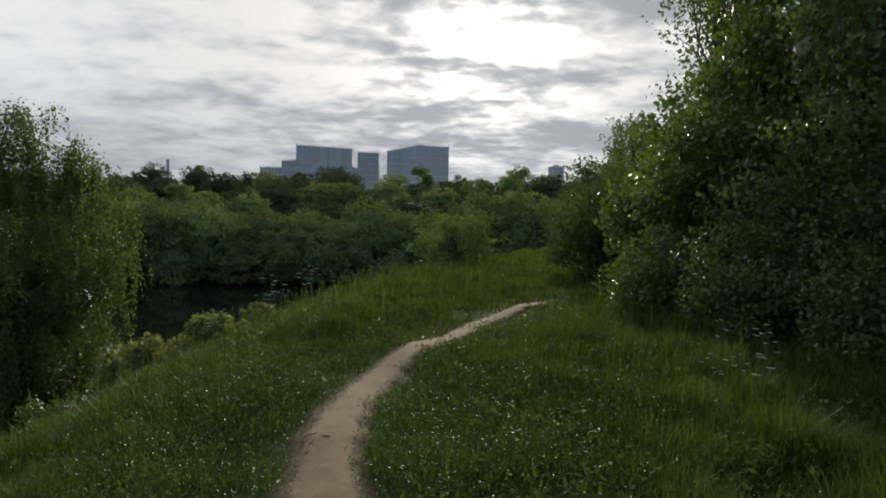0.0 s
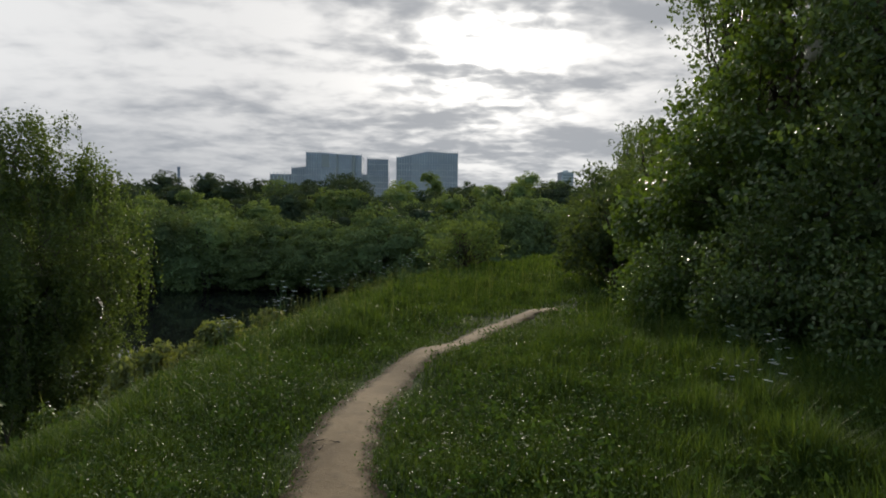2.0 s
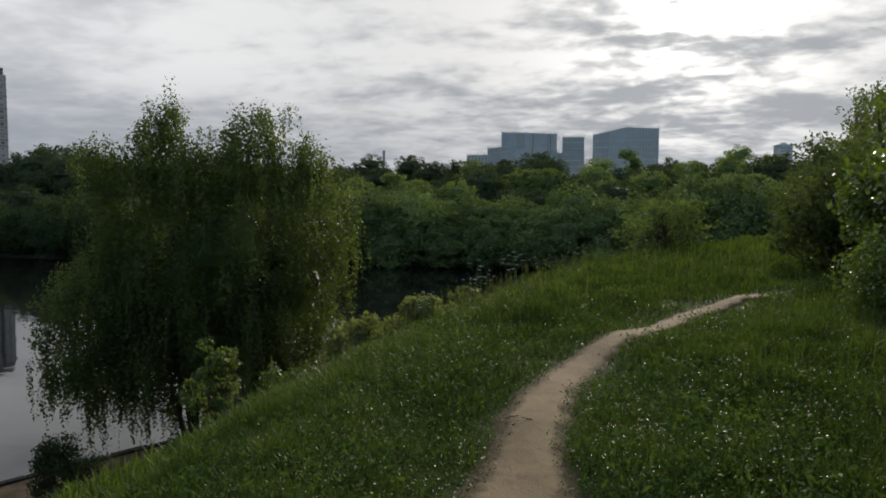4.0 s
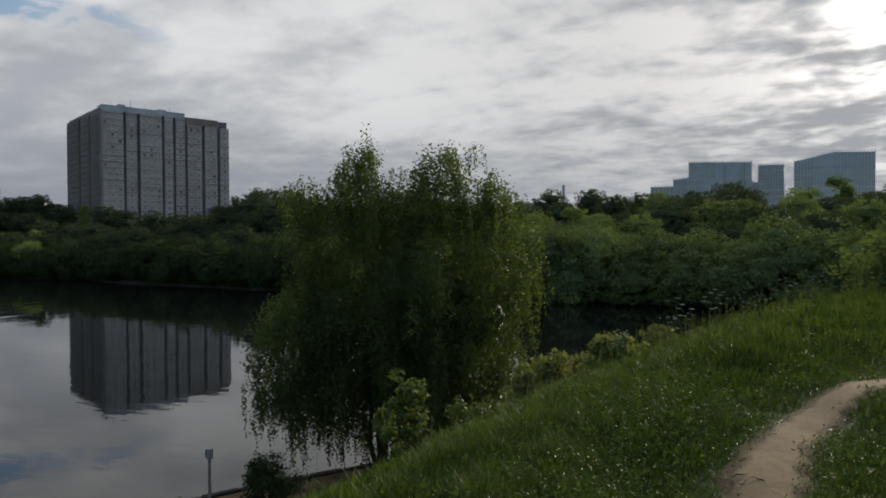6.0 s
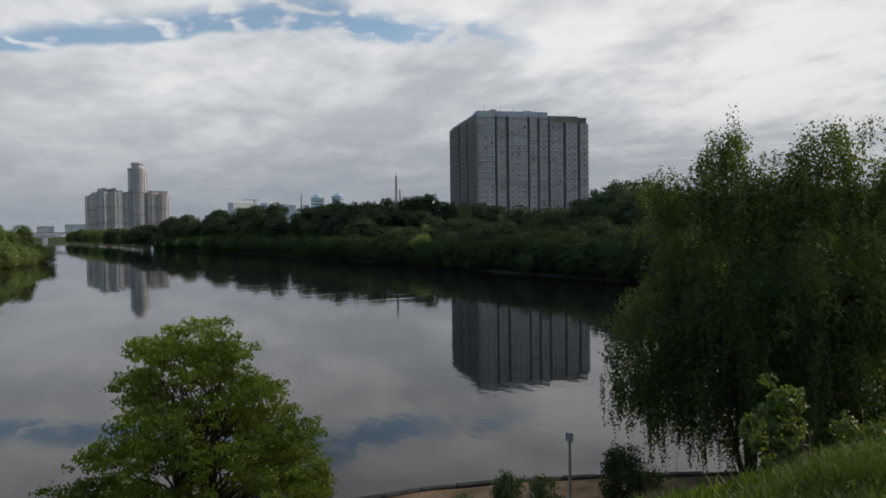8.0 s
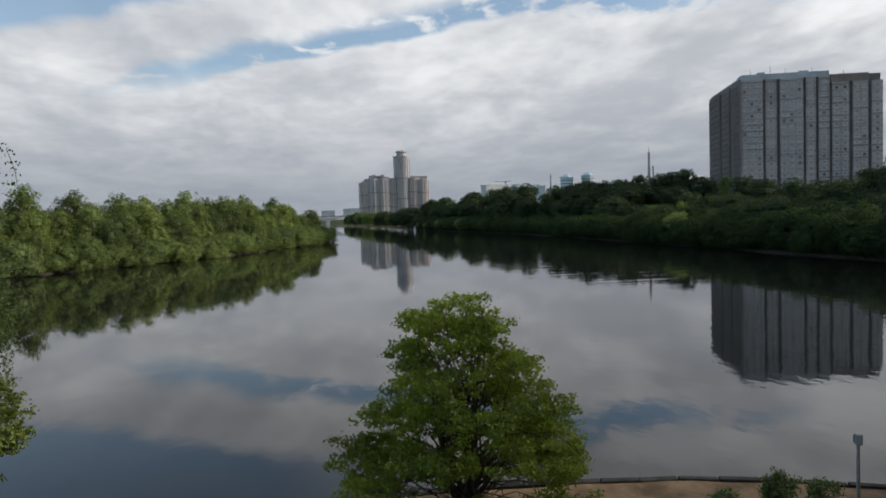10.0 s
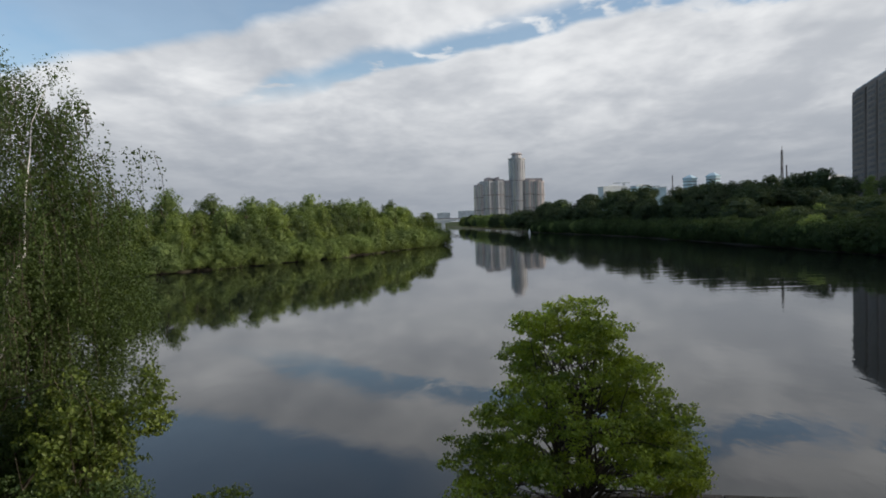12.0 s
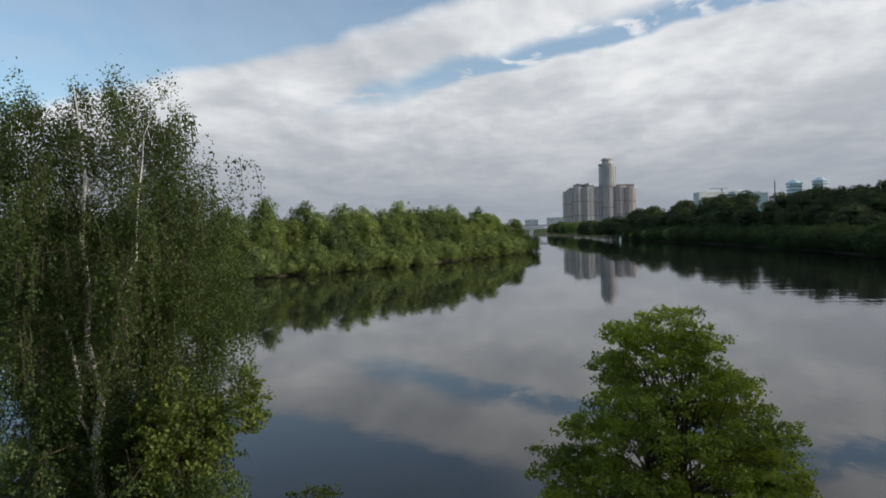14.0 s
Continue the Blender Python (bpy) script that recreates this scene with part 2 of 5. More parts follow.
def birch_bark():
    m = bpy.data.materials.new("birch_bark")
    m.use_nodes = True
    k = Nodes(m.node_tree)
    place = k.add("ShaderNodeTexCoord").outputs["Object"]
    flat = k.add("ShaderNodeMapping", {0: place, 3: (3.0, 3.0, 12.0)}).outputs[0]
    marks, broad = k.noise(flat, 1.2, 4.0, 0.7), k.noise(place, 0.8, 3.0)
    col = k.mix(k.step(broad, 0.3, 0.7), rgb(0.55, 0.53, 0.48), rgb(0.72, 0.70, 0.66))
    col = k.mix(k.step(marks, 0.56, 0.64), col, rgb(0.06, 0.055, 0.05))
    p = k.add("ShaderNodeBsdfPrincipled", {"Base Color": col, "Roughness": 0.8})
    k.add("ShaderNodeOutputMaterial", {0: p.outputs[0]})
    return m


def glass_front(name, tint):
    m = bpy.data.materials.new(name)
    m.use_nodes = True
    k = Nodes(m.node_tree)
    r = k.add("ShaderNodeObjectInfo").outputs["Random"]
    isle = k.add("ShaderNodeNewGeometry").outputs["Random Per Island"]
    f = k.math("ADD", k.math("MULTIPLY", r, 0.5), k.math("MULTIPLY", isle, 0.5))
    col = k.mix(f, rgb(*(c * 0.45 for c in tint)), rgb(*(min(1.0, c * 1.25) for c in tint)))
    p = k.add("ShaderNodeBsdfPrincipled", {"Base Color": col, "Roughness": 0.12, "Specular IOR Level": 0.8})
    k.add("ShaderNodeOutputMaterial", {0: p.outputs[0]})
    return m


SOIL, WATER, EARTH = ground_material(), water_material(), path_material()
BARK = surface("bark", (0.085, 0.068, 0.052), 0.9, 0.2, 2.0, 0.45, 0.6)
BIRCH = birch_bark()
GRASS = foliage("meadow_grass", (0.022, 0.046, 0.010), (0.115, 0.165, 0.040), 0.6, 0.36, 0.08, 0.0, 0.8, 0.7)
HERB = foliage("low_herbs", (0.024, 0.048, 0.013), (0.112, 0.168, 0.046), 0.42, 0.28, 0.17, 0.0, 1.5, 0.6)
DOCK = foliage("dock_leaves", (0.022, 0.048, 0.013), (0.090, 0.140, 0.038), 0.6, 0.30, 0.05, 0.0, 1.2, 0.6)
WILLOW = foliage("willow_leaves", (0.112, 0.158, 0.064), (0.230, 0.290, 0.105), 0.7, 0.28, 0.1, 0.22, 0.25, 0.3)
# the willow tone again, darkened to put shade into the front row
SHADEWILLOW = foliage("shaded_willow_leaves", (0.088, 0.126, 0.056), (0.195, 0.250, 0.094), 0.7, 0.22, 0.1, 0.2, 0.25, 0.25)
# wood green greyed and darkened to hold distance haze and cloud shade
HAZEDARKLEAF = foliage("hazed_dark_leaves", (0.037, 0.054, 0.036), (0.076, 0.102, 0.053), 0.7, 0.26, 0.1, 0.22, 0.3, 0.25)
# dark leaf green; on the far bank it carries cloud shade as colour
SHADEDARKLEAF = foliage("shade_dark_leaves", (0.030, 0.049, 0.025), (0.068, 0.099, 0.040), 0.7, 0.28, 0.1, 0.28, 0.3, 0.25)
ELM = foliage("elm_leaves", (0.050, 0.086, 0.031), (0.126, 0.174, 0.058), 0.38, 0.34, 0.32, 0.0, 0.6)
PATHLEAF = foliage("grey_green_leaves", (0.045, 0.070, 0.030), (0.115, 0.150, 0.060), 0.6, 0.36, 0.15, 0.15, 0.5)
MAPLE = foliage("maple_leaves", (0.050, 0.085, 0.020), (0.13, 0.19, 0.04), 0.36, 0.36, 0.55, 0.0, 0.6)
ASH = foliage("ash_leaves", (0.052, 0.090, 0.015), (0.35, 0.42, 0.060), 0.5, 0.38, 0.3, 0.0, 0.7, 0.45)
BIRCHLEAF = foliage("birch_leaves", (0.036, 0.057, 0.024), (0.120, 0.165, 0.053), 0.5, 0.46, 0.2, 0.0, 0.5, 0.4)
BUSHLEAF = foliage("bush_leaves", (0.070, 0.105, 0.040), (0.165, 0.215, 0.080), 0.6, 0.38, 0.15, 0.0, 1.2)
SHRUBLEAF = foliage("yellowish_shrub_leaves", (0.045, 0.072, 0.016), (0.175, 0.22, 0.042), 0.5, 0.30, 0.3, 0.0, 1.0)
# birch leaves again, toned apart to match the light on the left birch
TONEDBIRCHLEAF = foliage("birch_leaves_toned_to_light", (0.030, 0.050, 0.018), (0.084, 0.120, 0.036), 0.5, 0.34, 0.2, 0.0, 0.5)
PALELEAF = foliage("pale_shrub_leaves", (0.095, 0.120, 0.050), (0.225, 0.240, 0.105), 0.6, 0.40, 0.15, 0.1, 1.5)
GROVELEAF = foliage("grove_leaves", (0.085, 0.120, 0.042), (0.230, 0.285, 0.092), 0.6, 0.34, 0.12, 0.25, 0.4, 0.35)
PETAL = surface("white_petals", (0.62, 0.62, 0.55), 0.8, 0.2, 8.0, 0.15, 0.0)
STEM = surface("green_stem", (0.08, 0.13, 0.04), 0.6, 0.3, 6.0, 0.3, 0.1)
DRYSTALK = foliage("dry_grass_stalks", (0.08, 0.11, 0.035), (0.16, 0.17, 0.07), 0.6, 0.3, 0.2, 0.0, 1.0)
KERB = surface("wet_concrete", (0.036, 0.032, 0.028), 0.85, 0.3, 1.5, 0.5, 0.7, each=0.35)
SAND = surface("sandy_walk", (0.235, 0.155, 0.088), 0.95, 0.15, 0.8, 0.4, 0.5)
STEEL = surface("galvanised_steel", (0.42, 0.44, 0.45), 0.45, 0.5, 3.0, 0.2, 0.1, metal=0.6)
GREYBOX = surface("grey_plastic", (0.30, 0.31, 0.33), 0.5, 0.4, 4.0, 0.15, 0.05)
PANEL = surface("facade_panel", (0.36, 0.34, 0.345), 0.85, 0.3, 0.06, 0.22, 0.1, each=0.10)
PANEL_SIDE = surface("brown_facade_panel", (0.22, 0.185, 0.17), 0.85, 0.3, 0.06, 0.22, 0.1, each=0.10)
SPANDREL = surface("facade_spandrel", (0.33, 0.295, 0.29), 0.85, 0.3, 0.06, 0.2, 0.1, each=0.30)
# dark grey holding the shade of facade grooves and loggia openings
RECESS = surface("loggia_shade_grey", (0.15, 0.145, 0.148), 0.8, 0.3, 0.3, 0.3, 0.0)
ATTIC = surface("pale_roof_cladding", (0.40, 0.44, 0.50), 0.6, 0.4, 0.15, 0.2, 0.0)
PANE = glass_front("window_glass", (0.26, 0.28, 0.31))
TOWERPANE = glass_front("tower_glass", (0.27, 0.275, 0.30))
BANDING = surface("grey_brown_banding", (0.20, 0.18, 0.185), 0.8, 0.3, 0.05, 0.15, 0.0)
FRAMEW = surface("white_window_frame", (0.54, 0.54, 0.55), 0.6, 0.4, 1.0, 0.15, 0.0)
BAYGLASS = glass_front("dark_curtain_glass", (0.16, 0.18, 0.22))
# blue glass made paler so its colour carries the haze of distance
BLUEGLASS = glass_front("hazed_blue_curtain_glass", (0.31, 0.35, 0.44))
FIN = surface("blue_grey_fins", (0.33, 0.36, 0.43), 0.6, 0.4, 0.1, 0.2, 0.0)
# tower wall tones greyed towards blue, distance haze put into the colour
TOWERWALL = surface("haze_grey_tower_wall", (0.37, 0.365, 0.39), 0.8, 0.3, 0.03, 0.15, 0.0)
TOWERBROWN = surface("hazed_brick_tower_wall", (0.37, 0.33, 0.335), 0.8, 0.3, 0.03, 0.15, 0.0)
CYAN = surface("pale_blue_cladding", (0.42, 0.55, 0.64), 0.6, 0.4, 0.05, 0.15, 0.0)
WHITEWALL = surface("white_wall", (0.58, 0.60, 0.62), 0.7, 0.3, 0.1, 0.12, 0.0)
CONCRETE = surface("bridge_concrete", (0.66, 0.67, 0.68), 0.85, 0.3, 0.05, 0.2, 0.0)
DARKIRON = surface("sooty_iron", (0.09, 0.08, 0.085), 0.7, 0.4, 0.5, 0.3, 0.0)

# ---- building helpers ----


def arrays(name, V, F, smooth=False):
    """A mesh from arrays: vertices (n, 3) and faces (m, k)."""
    V, F = np.asarray(V, np.float32), np.asarray(F, np.int32)
    me = bpy.data.meshes.new(name)
    m, k = F.shape
    me.vertices.add(len(V))
    me.vertices.foreach_set("co", V.ravel())
    me.loops.add(m * k)
    me.loops.foreach_set("vertex_index", F.ravel())
    me.polygons.add(m)
    me.polygons.foreach_set("loop_start", np.arange(m, dtype=np.int32) * k)
    me.polygons.foreach_set("use_smooth", np.full(m, smooth))
    me.update(calc_edges=True)
    me.validate()
    return me


def part(name, data, material, parent, label=""):
    """Links a mesh or a bmesh as one mesh object under a thing or a part."""
    if isinstance(data, bmesh.types.BMesh):
        me = bpy.data.meshes.new(name)
        data.to_mesh(me)
        data.free()
        data = me
    if material and not data.materials:
        data.materials.append(material)
    ob = new(name, data)
    ob.parent = parent
    return tagged(ob, label)


def thing(name, x, y, z, label, category, group="", kind="", turn=0.0):
    ob = new(name)
    ob.empty_display_size = 0.2
    ob.matrix_basis = pose(x, y, z, 0, 0, turn)
    return tagged(ob, label, category, group, kind)


def box(bm, x0, y0, z0, x1, y1, z1, bevel=0.0):
    g = bmesh.ops.create_cube(bm, size=1.0)["verts"]
    for v in g:
        v.co = Vector(((x0 + x1) / 2 + v.co.x * (x1 - x0), (y0 + y1) / 2 + v.co.y * (y1 - y0), (z0 + z1) / 2 + v.co.z * (z1 - z0)))
    if bevel:
        bmesh.ops.bevel(bm, geom=list({e for v in g for e in v.link_edges}), offset=bevel, segments=1, affect="EDGES")
    return bm


def boxes(*rows, bevel=0.0):
    bm = bmesh.new()
    for r in rows:
        box(bm, *r, bevel=bevel)
    return bm


def prism(outline, z0, z1, top=1.0, bm=None):
    """An upright prism over an outline; top: how much smaller its upper end is."""
    bm = bm or bmesh.new()
    cx, cy = sum(p[0] for p in outline) / len(outline), sum(p[1] for p in outline) / len(outline)
    lo = [bm.verts.new((x, y, z0)) for x, y in outline]
    hi = [bm.verts.new((cx + (x - cx) * top, cy + (y - cy) * top, z1)) for x, y in outline]
    n = len(lo)
    for i in range(n):
        bm.faces.new((lo[i], lo[(i + 1) % n], hi[(i + 1) % n], hi[i]))
    bm.faces.new(hi)
    bm.faces.new(lo[::-1])
    return bm


def ring(r, n=12, cx=0.0, cy=0.0, turn=0.0):
    return [(cx + r * math.cos(turn + i * math.tau / n), cy + r * math.sin(turn + i * math.tau / n)) for i in range(n)]


def tube(points, radii, sides=6):
    """A tapered tube along a line: vertices and faces."""
    P, R = np.asarray(points, float), np.asarray(radii, float)
    n = len(P)
    D = np.gradient(P, axis=0)
    D /= np.linalg.norm(D, axis=1, keepdims=True) + 1e-9
    ref = np.where(np.abs(D[:, 2:3]) > 0.9, np.array([[1.0, 0, 0]]), np.array([[0, 0, 1.0]]))
    A = np.cross(D, ref)
    A /= np.linalg.norm(A, axis=1, keepdims=True) + 1e-9
    B = np.cross(D, A)
    ang = np.arange(sides) * math.tau / sides
    V = P[:, None] + R[:, None, None] * (np.cos(ang)[None, :, None] * A[:, None] + np.sin(ang)[None, :, None] * B[:, None])
    i, j = np.meshgrid(np.arange(n - 1), np.arange(sides), indexing="ij")
    a, b = i * sides + j, i * sides + (j + 1) % sides
    F = np.stack([a, b, b + sides, a + sides], -1).reshape(-1, 4)
    return V.reshape(-1, 3), F


def joined(pieces):
    V, F, n = [], [], 0
    for v, f in pieces:
        V.append(v)
        F.append(f + n)
        n += len(v)
    return np.concatenate(V), np.concatenate(F)


def grown(pieces):
    """Stems and limbs as one connected mesh: each tube is rooted in the nearest corner of the wood before it."""
    V, F = pieces[0]
    faces = [F]
    for v, f in pieces[1:]:
        root = int(np.argmin(np.sum((V - v[0]) ** 2, 1)))
        faces.append(np.where(f == 0, root, f - 1 + len(V)))
        V = np.concatenate([V, v[1:]])
    return V, np.concatenate(faces)


def unit(a):
    return a / (np.linalg.norm(a, axis=-1, keepdims=True) + 1e-9)


def leaves(rng, C, length, width=0.6, up=0.6, droop=0.3, fold=0.12, out=None, face=1.1):
    """A folded four-cornered leaf at each place; out: which way each one faces by and large."""
    n = len(C)
    L = length * rng.uniform(0.65, 1.3, n)[:, None]
    a = unit(rng.normal(size=(n, 3)) + np.array([0, 0, -droop]))
    nn = rng.normal(size=(n, 3)) * (0.55 if out is not None else 1.0) + np.array([0, 0, up * (0.6 if out is not None else 2)])
    if out is not None:
        nn = nn + out * face
    nn = unit(nn - a * np.sum(nn * a, 1, keepdims=True))
    s = np.cross(nn, a)
    W = L * width
    V = np.stack([C - a * L / 2, C + s * W / 2 + nn * W * fold, C + a * L / 2, C - s * W / 2 + nn * W * fold], 1).reshape(-1, 3)
    return V, np.arange(4 * n).reshape(n, 4)


def bent(rng, p, q, sag=0.0, n=6, wild=0.06):
    """A slightly crooked line from p to q, arched by sag."""
    p, q = np.asarray(p, float), np.asarray(q, float)
    t = np.linspace(0, 1, n)[:, None]
    line = p + (q - p) * t + np.array([0, 0, 1.0]) * sag * (t * (1 - t) * 4)
    line[1:-1] += rng.normal(size=(n - 2, 3)) * wild * np.linalg.norm(q - p) * 0.3
    return line


def core_masses(rng, blobs, size, n=7):
    """Lumpy closed masses added inside a crown's round parts to block light and gaps."""
    g = np.linspace(-1, 1, n + 1)
    A, B = np.meshgrid(g, g, indexing="ij")
    one = np.ones_like(A)
    i, j = np.meshgrid(np.arange(n), np.arange(n), indexing="ij")
    a = (i * (n + 1) + j).ravel()
    quad = np.stack([a, a + n + 1, a + n + 2, a + 1], -1)
    sides = [np.stack(q, -1).reshape(-1, 3) for q in ((A, B, one), (B, A, -one), (one, A, B), (-one, B, A), (B, one, A), (A, -one, B))]
    ball = unit(np.concatenate(sides))
    faces = np.concatenate([quad + k * (n + 1) ** 2 for k in range(6)])
    pieces = []
    for b in blobs:
        p = rng.uniform(0, math.tau, 3)
        lump = 1 + 0.13 * np.sin(ball[:, :1] * 5 + p[0]) * np.sin(ball[:, 1:2] * 5 + p[1]) + 0.10 * np.sin(ball[:, 2:] * 7 + p[2])
        V = b[:3] + ball * lump * b[3:6] * size
        V[:, 2] = np.maximum(V[:, 2], 0.02)
        pieces.append((V, faces))
    return joined(pieces)


def hanging(rng, roots, length, strands=5, gap=0.07, wide=0.10):
    """Tassels of leaves: a few strands that hang close together from each root."""
    C = []
    for p in roots:
        d = np.append(rng.normal(size=2) * 0.12, 0)
        own = length * rng.uniform(0.45, 1.15)
        for _ in range(strands):
            l = own * rng.uniform(0.55, 1.0)
            m = max(4, int(l / gap))
            t = np.linspace(0, 1, m)[:, None]
            q = p + np.append(rng.normal(size=2) * wide, rng.normal() * 0.1)
            C.append(q + d * np.sqrt(t) * l - np.array([0, 0, 1.0]) * l * t + rng.normal(size=(m, 3)) * 0.03)
    return np.concatenate(C)


def crown_tree(seed, height, trunk_r, blobs, clumps, per, leaf, clump_r, width=0.6, limbs=14, bare=0.2, up=0.6, stems=1, shell=0.5, lean=(0.0, 0.0), flat=0.75, face=1.1, stray=1.15, core=0.0):
    """Trunk and crown of a broadleaved tree: leafy clumps on the ends of limbs that fill a few round masses."""
    rng = np.random.default_rng(seed)
    blobs = np.asarray(blobs, float)
    size = np.cbrt(blobs[:, 3] * blobs[:, 4] * blobs[:, 5]) ** 2
    pick = rng.choice(len(blobs), clumps, p=size / size.sum())
    d = unit(rng.normal(size=(clumps, 3)))
    rad = rng.uniform(shell ** 2, 1.0, clumps)[:, None] ** 0.5
    K = blobs[pick, :3] + d * rad * blobs[pick, 3:6] * (1 + 0.10 * rng.normal(size=(clumps, 1)))
    keep = K[:, 2] > 0.05
    if core:
        # only the outside of the crown bears leaves
        for q, b in enumerate(blobs):
            keep &= (pick == q) | (np.sum(((K - b[:3]) / b[3:6]) ** 2, 1) > 0.72)
    K = K[keep]
    r = clump_r * rng.uniform(0.6, 1.35, len(K))
    many = np.maximum(3, (per * (r / clump_r) ** 2).astype(int))
    idx = np.repeat(np.arange(len(K)), many)
    way = unit(rng.normal(size=(len(idx), 3)) + np.array([0, 0, 0.25]))
    off = way * (r[idx] * rng.uniform(0.15, 1.0, len(idx)) ** 0.45 * rng.choice([1.0, 1.0, 1.0, stray], len(idx)))[:, None] * np.array([1.0, 1.0, flat])
    C = K[idx] + off
    out = unit(way + 0.8 * d[keep][idx])
    ok = C[:, 2] > 0.03
    crown = leaves(rng, C[ok], leaf, width, up, out=out[ok], face=face)
    if core:
        crown = joined([crown, core_masses(rng, blobs, core, 7 if leaf < 0.15 else 4)])
    wood = []
    top = np.array([lean[0], lean[1], height * 0.86])
    for k in range(stems):
        foot = np.array([0, 0, -0.25]) + (np.append(rng.normal(size=2) * trunk_r * 2.5, 0) if stems > 1 else 0)
        t = top + (np.append(rng.normal(size=2) * height * 0.14, -height * 0.1 * rng.random()) if stems > 1 else 0)
        line = bent(rng, foot, t, 0, 9, 0.05)
        wood.append(tube(line, trunk_r * np.linspace(1.15, 0.12, 9) ** 0.9, 7))
        for i in rng.choice(len(K), min(limbs, len(K)), replace=False):
            h = bare + (0.92 - bare) * rng.random()
            j = h * 8
            at = line[int(j)] + (line[min(8, int(j) + 1)] - line[int(j)]) * (j % 1)
            if K[i][2] < at[2] - height * 0.12:
                at = line[max(1, int(bare * 8))]
            rr = trunk_r * (1.1 - h) * 0.45
            b = bent(rng, at, K[i], 0.04 * height, 6, 0.10)
            wood.append(tube(b, rr * np.linspace(1, 0.18, 6), 5))
    return grown(wood), crown


def birch_tree(seed, height, spread, trunk_r, limbs, strands, gap, leaf, heads=((0.0, 0.0, 1.0),), first=0.22, droop=1.0, fork=0.0):
    """A silver birch: a pale stem, rising limbs, and long hanging twigs with small leaves."""
    rng = np.random.default_rng(seed)
    wood, boughs, twigs, C = [], [], [], []
    for k, (hx, hy, hz) in enumerate(heads):
        foot = np.array([0.25 * k, 0.15 * k, -0.3]) if not (k and fork) else main[int(fork * 11)]
        girth = trunk_r if not (k and fork) else trunk_r * (1.05 - fork) * 0.62
        top = np.array([hx, hy, height * hz])
        line = bent(rng, foot, top, 0, 12, 0.035)
        main = line if k == 0 else main
        wood.append(tube(line, girth * np.linspace(1.1, 0.08, 12), 8))
        for i in range(limbs):
            h = first + (0.97 - first) * (i + rng.random()) / limbs
            j = h * 11
            at = line[int(j)] + (line[min(11, int(j) + 1)] - line[int(j)]) * (j % 1)
            reach = spread / 2 * (math.sin(math.pi * min(1.0, (h * 0.80 + 0.14))) ** 0.8) * rng.uniform(0.6, 1.15)
            az = i * 2.4 + rng.normal() * 0.4 + k * 1.3
            end = at + np.array([math.cos(az) * reach, math.sin(az) * reach, reach * rng.uniform(0.05, 0.65) * (1.25 - 0.35 * h)])
            limb = bent(rng, at, end, reach * 0.10, 8, 0.08)
            boughs.append(tube(limb, girth * (1.08 - h) * 0.28 * np.linspace(1, 0.12, 8), 5))
            for q in range(strands):
                t = rng.uniform(0.22, 1.0) * 7
                p = limb[int(t)] + (limb[min(7, int(t) + 1)] - limb[int(t)]) * (t % 1) + rng.normal(size=3) * 0.12
                length = droop * rng.uniform(0.35, 1.0) * (0.9 + 1.5 * (1 - h)) * (0.6 + 0.4 * reach / (spread / 2))
                out = np.array([math.cos(az), math.sin(az), 0]) * 0.25 + np.append(rng.normal(size=2) * 0.25, 0)
                m = max(4, int(length / gap))
                tt = np.linspace(0, 1, m)[:, None]
                s = p + out * np.sqrt(tt) * length * 0.55 + np.array([0, 0, -1.0]) * length * tt ** 1.35
                C.append(s + rng.normal(size=s.shape) * 0.055)
                if q % 3 == 0:
                    twigs.append(tube(s[[0, m // 2, m - 1]], np.array([0.010, 0.007, 0.004]), 3))
    C = np.concatenate(C)
    C = C[C[:, 2] > 0.1]
    return grown(wood), leaves(rng, C, leaf, 0.72, 0.15, 0.9), joined(boughs + twigs)


def both(a, b):
    """A birch filled out with the leaves of a denser crown, whose limbs are its dark twigs."""
    return a[0], joined([a[1], b[1]]), joined([a[2], b[0]])


def plant(name, x, y, z, made, bark, leaf, label, category, group="", turn=0.0):
    """A tree as a thing: its trunk with limbs, and its crown."""
    wood, crown = made[:2]
    ob = thing(name, x, y, z, label, category, group, turn=turn)
    part("trunk", arrays("trunk", *wood, smooth=True), bark, ob)
    part("crown", arrays("crown", *crown), leaf, ob)
    if len(made) > 2:
        part("twig", arrays("twig", *made[2]), BARK, ob)
    return ob


# ---- lie of the land ----
WATER_Z = -9.1
WALK_Z = -8.6


def kerb_x(y):
    return np.interp(y, [-400, -60, -20, -6, 2, 8, 12, 16, 20, 24, 32, 40, 50, 60, 66, 70, 72], [-15, -19, -21.6, -23.7, -25.0, -24.7, -24.2, -23.0, -21.2, -19.0, -15.0, -10.5, -2, 14, 60, 400, 3000])


def edge_x(y):
    return np.interp(y, [-400, -10, 12, 16, 20, 25, 35, 50, 60, 66, 70, 72], [-1.8, -2.0, -2.0, -1.6, -0.8, 0.6, 5.5, 16, 30, 80, 430, 3030])


def far_y(x):
    return np.interp(x, [-4500, -1400, -1080, -560, -362, -250, -170, -100, -45, -16, 100, 4500], [-40, -20, 2, 58, 89, 93, 95, 96, 105, 106, 107, 140])


def left_y(x):
    return np.interp(x, [-4500, -1400, -420, -338, -328, -300, -262, -212, -172, -159, -112, -70, -52, -45], [-170, -150, -70, -24, -9, -14, -25, -43, -66, -77, -118, -190, -450, -4500])


def smooth(t):
    t = np.clip(t, 0, 1)
    return t * t * (3 - 2 * t)


